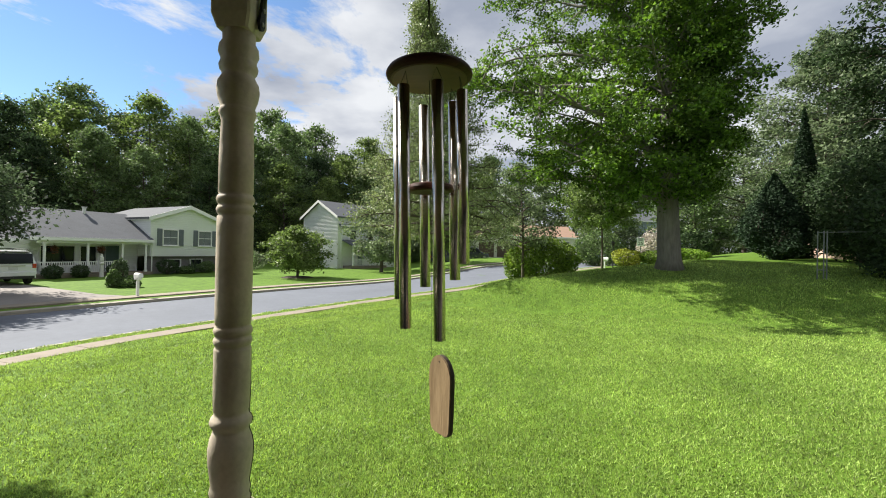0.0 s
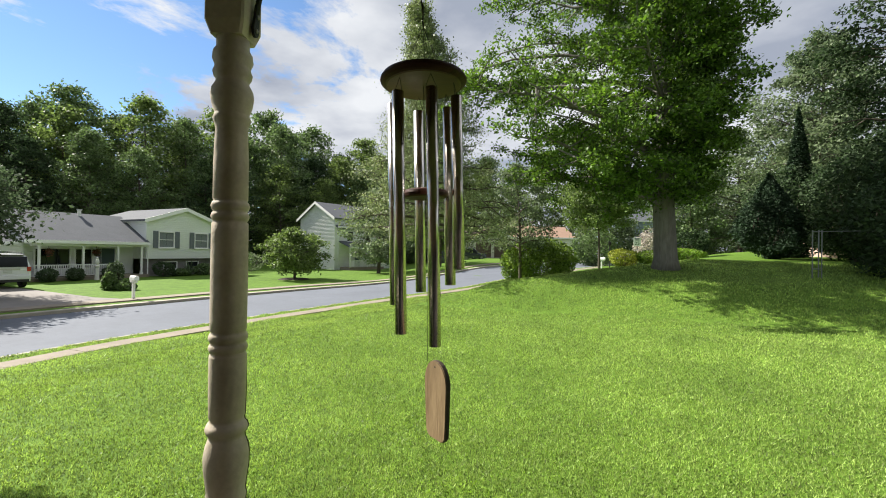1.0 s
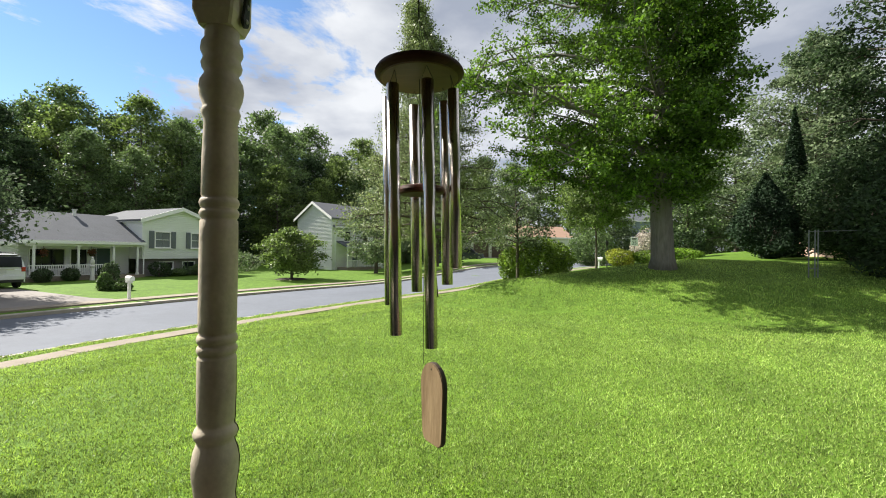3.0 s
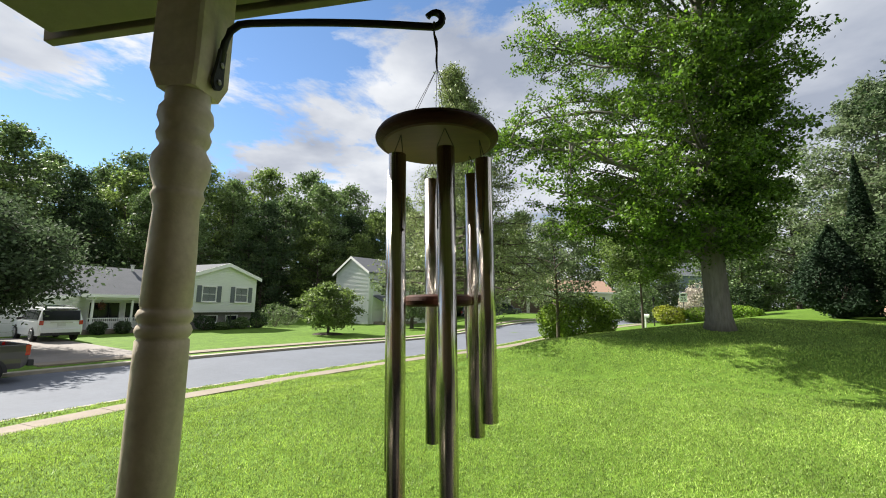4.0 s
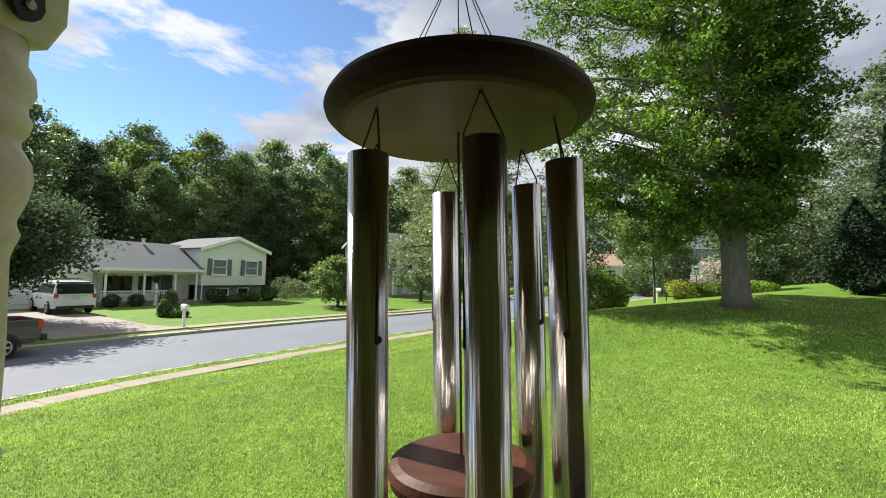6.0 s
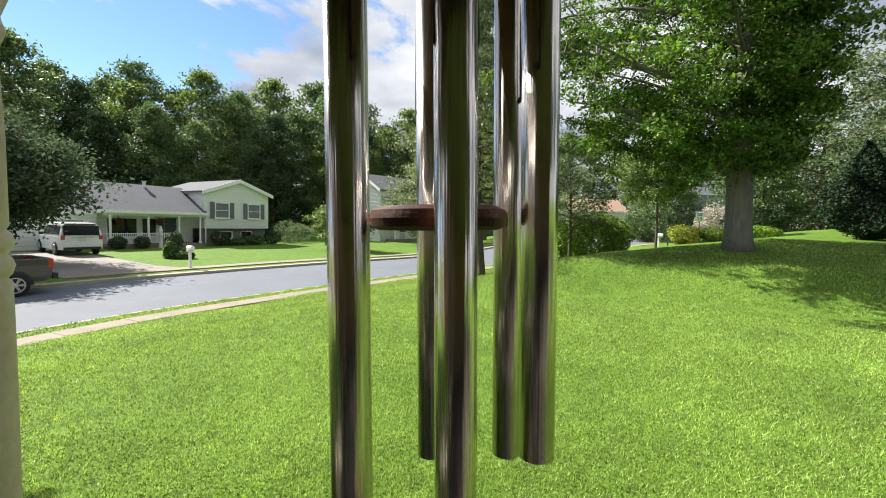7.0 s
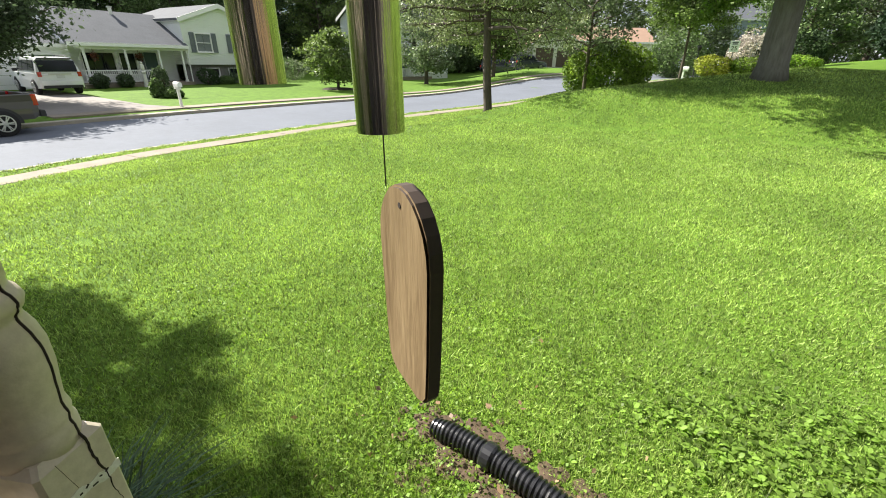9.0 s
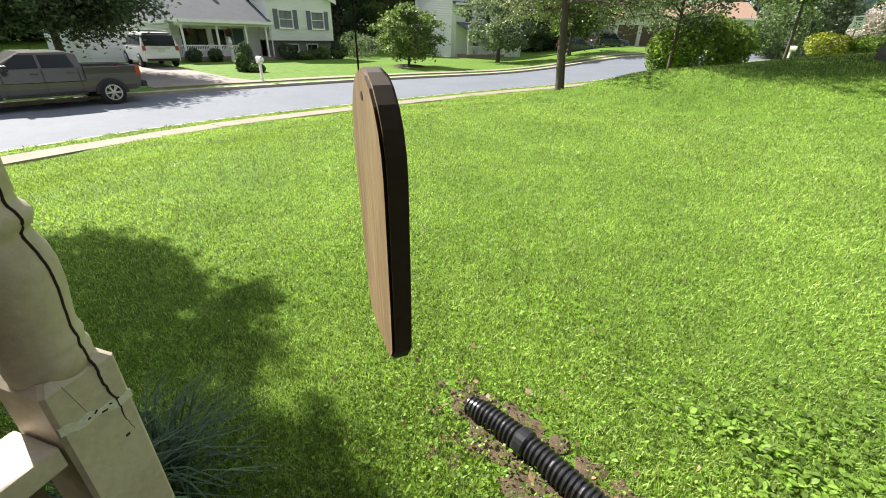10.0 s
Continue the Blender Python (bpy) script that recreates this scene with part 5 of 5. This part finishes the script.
# made-up tree whose crown stands in for low foliage of the maple
tree("bank_tree", on_ground(11.4, 32.5), "green tree standing in for the maple's low left limb", 8.4, 0.10, 4.0, 3.1, "oval", 40, 24000, 0.18, M_LEAF_WOOD2, 21, per_limb=6)

# woods behind the houses
WOOD = [tree("woodland_tree", on_ground(-60, 50), "tall deciduous tree in the wood behind houses", 23.5, 0.30, 1.0, 6.2, "oval", 54, 15000, 0.42, mt, 30 + k, per_limb=5, spread=0.72, group="wood behind the houses")
        for k, mt in enumerate((M_LEAF_WOOD, M_LEAF_WOOD, M_LEAF_WOOD2, M_LEAF_DARK))]
rng_w = random.Random(21)
A0, A1 = Vector((-66, 33, 0)), Vector((6, 92, 0))
spots = []
for row, (back, hs) in enumerate(((-4, 0.66), (2, 0.90), (11, 1.06))):
    for k in range(16):
        u = (k + rng_w.uniform(0.2, 0.8)) / 16
        p = A0.lerp(A1, u)
        n = Vector((-(A1 - A0).y, (A1 - A0).x, 0)).normalized()
        spots.append((p.x + n.x * (back + rng_w.uniform(-2, 2)), p.y + n.y * (back + rng_w.uniform(-2, 2)), hs * rng_w.uniform(0.85, 1.12)))
for k in range(14):
    u = k / 13
    spots.append((8 + 75 * u, 96 - 14 * u + rng_w.uniform(-4, 4), rng_w.uniform(0.72, 1.02)))
spots += [(-57.0, 33.0, 1.12), (-60.0, 28.0, 1.2), (-52.0, 27.0, 1.08), (-62.0, 36.0, 1.2)]
first = []
for i, (x, y, s) in enumerate(spots):
    m = on_ground(x, y, rng_w.uniform(0, 360), s, -0.2)
    if i < 4:
        first.append(m)
    else:
        copy_thing(WOOD[(i * 7 + i // 3) % 4], m)
for t_, m in zip(WOOD, first):
    t_.matrix_world = m

# shrubs on the bank and along the right side of the yard
shrub("round_bush", on_ground(5.1, 25.0), "large rounded green bush beside the road", 2.05, 1.7, 2.7, 14000, 0.16, M_BUSH, 41)
shrub("cedar_bush", on_ground(15.3, 20.4), "dense dark conical cedar bush", 1.95, 1.9, 4.0, 22000, 0.12, M_CEDAR, 42, cone=True)
shrub("cedar_bush", on_ground(18.4, 22.5), "narrow dark evergreen spire", 1.0, 1.0, 7.6, 12000, 0.18, M_CEDAR, 43, cone=True)
for k, (x, y, rx, h, mt) in enumerate(((14.6, 13.2, 1.8, 3.6, M_LEAF_DARK), (16.6, 12.2, 2.0, 4.6, M_CEDAR), (17.5, 15.8, 2.2, 5.2, M_LEAF_DARK), (18.6, 18.6, 2.0, 5.8, M_LEAF_DARK), (14.9, 10.3, 1.7, 3.2, M_CEDAR), (17.5, 9.0, 2.4, 4.8, M_CEDAR), (18.2, 22.6, 2.3, 5.0, M_LEAF_DARK), (17.2, 17.9, 1.8, 4.4, M_LEAF_DARK), (22.4, 24.2, 2.5, 5.6, M_LEAF_DARK))):
    shrub("hedge_shrub", on_ground(x, y), "tall dark overgrown hedge shrub", rx, rx, h, 10000, 0.15, mt, 50 + k, group="hedge along the yard")
shrub("dark_bush", on_ground(24.0, 44.0), "dark rounded bush at the top of the bank", 2.6, 2.0, 3.2, 6000, 0.2, M_LEAF_DARK, 61)
shrub("yellow_shrub", on_ground(12.0, 29.5), "bright yellow-green shrub on the bank", 1.0, 0.9, 1.25, 3000, 0.13, M_YELLOW, 62)
shrub("low_shrub", on_ground(13.9, 29.0), "low light-green shrub on the bank", 1.4, 0.9, 0.85, 3000, 0.13, M_BUSH, 63)
shrub("low_shrub", on_ground(15.8, 28.5), "low pale-green shrub on the bank", 1.2, 0.9, 0.8, 2600, 0.13, M_WEED, 64)
shrub("dark_bush", on_ground(16.8, 49.0), "tall green bush beside the far street", 2.8, 2.2, 4.2, 6000, 0.24, M_LEAF_WOOD, 66)
shrub("blossom_shrub", on_ground(21.5, 45.0), "pale blossoming shrub down the street", 2.0, 1.6, 3.6, 4000, 0.2, M_BLOSSOM, 65)


def by_house(u, v):
    p = Vector((-28.1, 27.0, 0)) + HU * u - HV * v
    return p.x, p.y


for k, (u, v, r, h, mt, nm) in enumerate(((0.6, 0.7, 0.5, 0.95, M_LEAF_YARD, "foundation_shrub"), (2.2, 0.7, 0.5, 0.95, M_LEAF_YARD, "foundation_shrub"), (4.3, 0.7, 0.5, 0.95, M_LEAF_YARD, "foundation_shrub"),
                                          (8.2, 0.8, 0.8, 1.35, M_LEAF_DARK, "foundation_shrub"), (9.6, 0.9, 0.7, 0.7, M_LEAF_WOOD, "foundation_shrub"), (11.6, 0.8, 0.75, 1.1, M_LEAF_WOOD, "foundation_shrub"), (13.4, 0.8, 0.9, 1.4, M_LEAF_DARK, "foundation_shrub"),
                                          (-0.1, 9.5, 0.4, 1.0, M_LEAF_WOOD, "yard_shrub"), (0.4, 9.1, 0.42, 1.6, M_LEAF_YARD, "yard_shrub"), (0.4, 10.2, 0.5, 0.6, M_LEAF_WOOD, "yard_shrub"), (16.0, 0.0, 1.5, 2.4, M_LEAF_WOOD, "yard_shrub"), (18.3, -1.0, 1.6, 2.0, M_LEAF_GREY, "yard_shrub"))):
    x, y = by_house(u, v)
    shrub(nm, on_ground(x, y), "clipped green shrub before the white house" if nm[0] == "f" else "bushy green shrub in the front yard", r, r, h, 1800, 0.13, mt, 70 + k, group="shrubs round the white house")


def spiky_plant():
    rng = np.random.default_rng(91)
    x, y = by_house(10.3, 0.9)
    t = thing("yucca_plant", pose(x, y, gz(x, y)), "spiky green fountain-shaped yucca beside the house", "plant", "shrubs round the white house")
    bm = bmesh.new()
    for k in range(70):
        a, el = rng.uniform(0, 2 * math.pi), rng.uniform(0.25, 1.4)
        L_ = rng.uniform(1.0, 1.7)
        d, n = Vector((math.cos(a) * math.cos(el), math.sin(a) * math.cos(el), math.sin(el))), Vector((-math.sin(a), math.cos(a), 0)) * 0.035
        q = [bm.verts.new(v) for v in (n * 0.6, -n * 0.6, d * L_ * 0.5 - n, d * L_ * 0.5 + n)]
        tip = bm.verts.new(d * L_ - Vector((0, 0, 0.12 * L_ * math.cos(el))))
        bm.faces.new(q); bm.faces.new((q[3], q[2], tip))
    part("blades", bm, M_LEAF_YARD, t)


spiky_plant()


# ---------------------------------------------------------------- mailbox, sign, lamp, gate
def mailbox(m, label):
    b = thing("mailbox", m, label, "mailbox")
    bm = B(0, 0, 0.5, 0.11, 0.11, 1.1, 0.008); box(bm, 0, 0, 1.06, 0.15, 0.15, 0.04); box(bm, 0.0, 0, 0.88, 0.1, 0.55, 0.09)
    part("post", bm, M_TRIM, b)
    out = [(-0.1, 0.0), (0.1, 0.0), (0.1, 0.12)] + [(0.1 * math.cos(math.pi * k / 8), 0.12 + 0.1 * math.sin(math.pi * k / 8)) for k in range(1, 8)] + [(-0.1, 0.12)]
    bx = part("box", prism(bmesh.new(), out, -0.25, 0.25), M_TRIM, b)
    bx.location = (0, -0.05, 0.94)
    part("door", prism(bmesh.new(), [(x * 0.97, z * 0.97) for x, z in out], -0.268, -0.2505), M_TRIM, bx)
    part("flag", B(0.115, -0.05, 0.12, 0.01, 0.03, 0.2), M_TAIL, bx, "red metal flag")
    return b


mailbox(frame_matrix((-15.1, 19.35, -0.67), (0.5, 0.87)), "white wooden mailbox on a post beside the road")
mailbox(frame_matrix((13.2, 37.0, gz(13.2, 37.0)), (0.6, 0.8)), "white mailbox on a post down the street")


def text_mesh(body, size, material, parent, loc):
    cu = bpy.data.curves.new("text", "FONT")
    cu.body, cu.size, cu.align_x, cu.align_y, cu.extrude = body, size, "CENTER", "CENTER", 0.003
    tmp = bpy.data.objects.new("text", cu)
    scene.collection.objects.link(tmp)
    dg = bpy.context.evaluated_depsgraph_get()
    me = bpy.data.meshes.new_from_object(tmp.evaluated_get(dg))
    bpy.data.objects.remove(tmp)
    me.materials.clear(); me.materials.append(material)
    ob = new("numerals", me)
    ob.parent = parent
    ob.matrix_local = Matrix.Translation(loc) @ Matrix.Rotation(radians(90), 4, "X")
    return ob


def speed_sign():
    x, y = 16.9, 38.4
    s = thing("speed_sign", pose(x, y, gz(x, y), 0, 0, -20), "white rectangular speed limit sign on a metal post", "sign")
    part("post", B(0, 0.03, 1.2, 0.06, 0.04, 2.6), M_FENCE, s)
    sh = part("plate", B(0, 0, 2.15, 0.61, 0.012, 0.76, 0.004), M_SIGN, s)
    text_mesh("25", 0.42, M_BLACK, sh, (0, -0.01, 2.0))
    bm = bmesh.new()
    for z, w in ((2.42, 0.4), (2.31, 0.34)):
        box(bm, 0, -0.009, z, w, 0.006, 0.07)
    part("lettering_bar", bm, M_BLACK, sh)


speed_sign()


def street_lamp():
    x, y = 12.6, 33.5
    p = thing("lamp_post", pose(x, y, gz(x, y)), "thin black lamp post in a yard", "lamp post")
    part("pole", tube(bmesh.new(), [(0, 0, -0.1), (0, 0, 1.9)], [0.045, 0.035], 8), M_BLACK, p)
    part("lantern", lathe(bmesh.new(), [(1.9, 0.05), (1.95, 0.11), (2.15, 0.13), (2.17, 0.15), (2.28, 0.03)], 8), M_BLACK, p)


street_lamp()


def garden_gate():
    x, y = 11.65, 13.6
    g = thing("pipe_gate", pose(x, y, gz(x, y), 0, 0, -20), "galvanised pipe gate frame before the hedge", "gate")
    for dx in (0.0, 0.16, 0.24):
        part("post", tube(bmesh.new(), [(dx, 0, -0.1), (dx, 0, 1.55)], 0.018, 8), M_FENCE, g)
    part("top_bar", tube(bmesh.new(), [(0.0, 0, 1.5), (1.2, 0, 1.52)], 0.010, 8), M_FENCE, g)
    part("low_bar", tube(bmesh.new(), [(0.0, 0, 0.3), (0.24, 0, 0.3)], 0.016, 8), M_FENCE, g)


garden_gate()


def statue():
    x, y = by_house(3.4, 0.8)
    ob = link_bm("garden_statue", lathe(bmesh.new(), [(0, 0.16), (0.9, 0.10), (1.0, 0.17), (1.06, 0.17), (1.12, 0.08), (1.3, 0.14), (1.5, 0.12), (1.55, 0.06), (1.62, 0.09), (1.72, 0.03)], 14), M_STONE)
    ob.matrix_world = pose(x, y, gz(x, y) - 0.02)
    tagged(ob, "pale stone garden ornament beside the porch", "statue")


statue()
mr_ = lathe(bmesh.new(), [(0.0, 1.0), (0.07, 0.75), (0.09, 0.2)], 20)
mo = tagged(link_bm("mulch_ring", mr_, M_MULCH), "dark mulch ring round a yard tree", "mulch", kind="stuff")
mo.matrix_world = on_ground(-13.0, 34.0, 0, 1.3, 0.0)


# ---------------------------------------------------------------- grass, weeds, fallen leaves
def blades(name, x, y, h, w, material, rng, lean=0.55):
    n = len(x)
    z = ground_z(x, y) - 0.004
    a = rng.uniform(0, 2 * math.pi, n)
    b = rng.uniform(0, 2 * math.pi, n)
    ln = np.abs(rng.normal(0, lean, n)) * h
    v = np.empty((n, 3, 3))
    dx, dy = np.cos(a) * w * 0.5, np.sin(a) * w * 0.5
    v[:, 0] = np.stack([x - dx, y - dy, z], 1)
    v[:, 1] = np.stack([x + dx, y + dy, z], 1)
    v[:, 2] = np.stack([x + np.cos(b) * ln, y + np.sin(b) * ln, z + h], 1)
    me = bpy.data.meshes.new(name)
    me.vertices.add(n * 3); me.vertices.foreach_set("co", v.reshape(-1))
    me.loops.add(n * 3); me.loops.foreach_set("vertex_index", np.arange(n * 3, dtype=np.int32))
    me.polygons.add(n)
    me.polygons.foreach_set("loop_start", np.arange(0, n * 3, 3, dtype=np.int32))
    me.polygons.foreach_set("loop_total", np.full(n, 3, dtype=np.int32))
    me.update(calc_edges=True)
    me.materials.append(material)
    return new(name, me)


def lawn_grass():
    rng = np.random.default_rng(5)
    n = 1000000
    # thicker towards the porch
    r = 1.0 + 21.0 * rng.random(n) ** 1.9
    th = rng.uniform(radians(20), radians(160), n)
    x, y = r * np.cos(th), 0.2 + r * np.sin(th)
    d = off_road(x, y)
    keep = (y > 0.98) & (d > 1.56)
    pipe = (np.abs((x + 0.12) * 0.503 + (y - 2.05) * 0.864) < 0.15 + 0.07 * np.sin(x * 9)) & (x > -0.28) & (x < 0.95)
    keep &= ~(pipe & (rng.random(n) < 0.85))
    x, y, r = x[keep], y[keep], r[keep]
    h = rng.uniform(0.012, 0.034, len(x)) * (1 + 0.04 * r)
    w = rng.uniform(0.004, 0.008, len(x)) * (0.75 + 0.16 * r)
    g = blades("lawn_grass", x, y, h, w, M_BLADE, rng, 0.75)
    tagged(g, "short mown green grass blades on the lawn", "grass", kind="stuff")
    # rough edge along the road strip
    i = rng.integers(15, 70, 26000)
    t = rng.random(26000)
    p = EDGE[i] * (1 - t)[:, None] + EDGE[i + 1] * t[:, None]
    dd = rng.uniform(-0.04, 0.98, 26000)
    q = p - NOR[i] * dd[:, None]
    g2 = blades("verge_grass", q[:, 0], q[:, 1], rng.uniform(0.015, 0.05, 26000), rng.uniform(0.014, 0.03, 26000), M_BLADE, rng)
    tagged(g2, "rough grass overgrowing the kerb", "grass", kind="stuff")


lawn_grass()


def tuft():
    rng = np.random.default_rng(6)
    t = thing("ornamental_grass", pose(-1.12, 1.20, 0.0), "blue-green clump of ornamental grass beside the porch", "ornamental grass")
    n = 380
    bm = bmesh.new()
    for k in range(n):
        a = rng.uniform(0, 2 * math.pi); r = rng.uniform(0.2, 0.55); h = rng.uniform(0.2, 0.42)
        bx, by = rng.normal(0, 0.08), rng.normal(0, 0.08)
        pts = [(bx + math.cos(a) * r * s * s * 1.0, by + math.sin(a) * r * s * s, h * (1.9 * s - 1.25 * s * s) * 1.1) for s in (0, 0.35, 0.7, 1.0)]
        px, py = -math.sin(a) * 0.004, math.cos(a) * 0.004
        L_ = [bm.verts.new((p[0] + px * f, p[1] + py * f, p[2])) for p, f in zip(pts, (1, 1, 0.8, 0.15))]
        R_ = [bm.verts.new((p[0] - px * f, p[1] - py * f, p[2])) for p, f in zip(pts, (1, 1, 0.8, 0.15))]
        for i in range(3):
            bm.faces.new((L_[i], R_[i], R_[i + 1], L_[i + 1]))
    part("blades", bm, M_TUFT, t)


tuft()


def weeds():
    rng = np.random.default_rng(7)
    bm = bmesh.new()
    for k in range(260):
        cx, cy = rng.normal(1.62, 0.36), rng.normal(2.18, 0.25)
        if cy < 1.15:
            continue
        z0, size = gz(cx, cy), rng.uniform(0.012, 0.029)
        for j in range(int(rng.integers(5, 10))):
            az, el = rng.uniform(0, 2 * math.pi), rng.uniform(0.15, 0.9)
            out = Vector((math.cos(az) * math.cos(el), math.sin(az) * math.cos(el), math.sin(el)))
            side = Vector((-math.sin(az), math.cos(az), 0))
            nrm = out.cross(side)
            base = Vector((cx, cy, z0 + 0.012)) + out * size * rng.uniform(0.4, 0.9)
            ring = []
            for u, w_ in ((0.0, 0.0), (0.18, 0.24), (0.5, 0.36), (0.8, 0.26), (1.0, 0.0), (0.8, -0.26), (0.5, -0.36), (0.18, -0.24)):
                ring.append(bm.verts.new(base + out * size * u * 1.5 + side * size * w_ * 1.3 - nrm * size * (0.45 * u * u - 0.35 * abs(w_))))
            bm.faces.new(ring)
    w = link_bm("broadleaf_weeds", bm, M_WEED)
    tagged(w, "light-green broadleaf weeds growing in the lawn", "weeds", kind="stuff")
    c = []
    n = 60000
    r, th = 1.1 + 9.0 * rng.random(n) ** 1.5, rng.uniform(radians(22), radians(158), n)
    x, y = r * np.cos(th), 0.2 + r * np.sin(th)
    clump = np.sin(x * 3.1 + 1.3 * np.sin(y * 2.3)) * np.sin(y * 2.7 + 1.1 * np.sin(x * 1.9)) + rng.normal(0, 0.5, n)
    ok = (y > 1.05) & (clump > 0.0) & (off_road(x, y) > 2.0)
    x, y = x[ok], y[ok]
    c = np.stack([x, y, ground_z(x, y) + rng.uniform(0.02, 0.05, len(x))], 1)
    tagged(leaves_mesh("clover", c, 0.017, M_WEED, rng, None, 0.0, 0.85), "small clover and weed leaves in the lawn", "weeds", kind="stuff")
    c = [(rng.normal(0.1, 0.45), rng.normal(2.0, 0.35), 0.03) for k in range(46)]
    c = [(x, y, gz(x, y) + rng.uniform(0.015, 0.04)) for x, y, _ in c if y > 1.1]
    tagged(leaves_mesh("fallen_leaves", np.array(c), 0.038, M_DEAD, rng, None, 0.0, 0.7), "curled brown fallen leaves on the grass", "leaves", kind="stuff")


weeds()
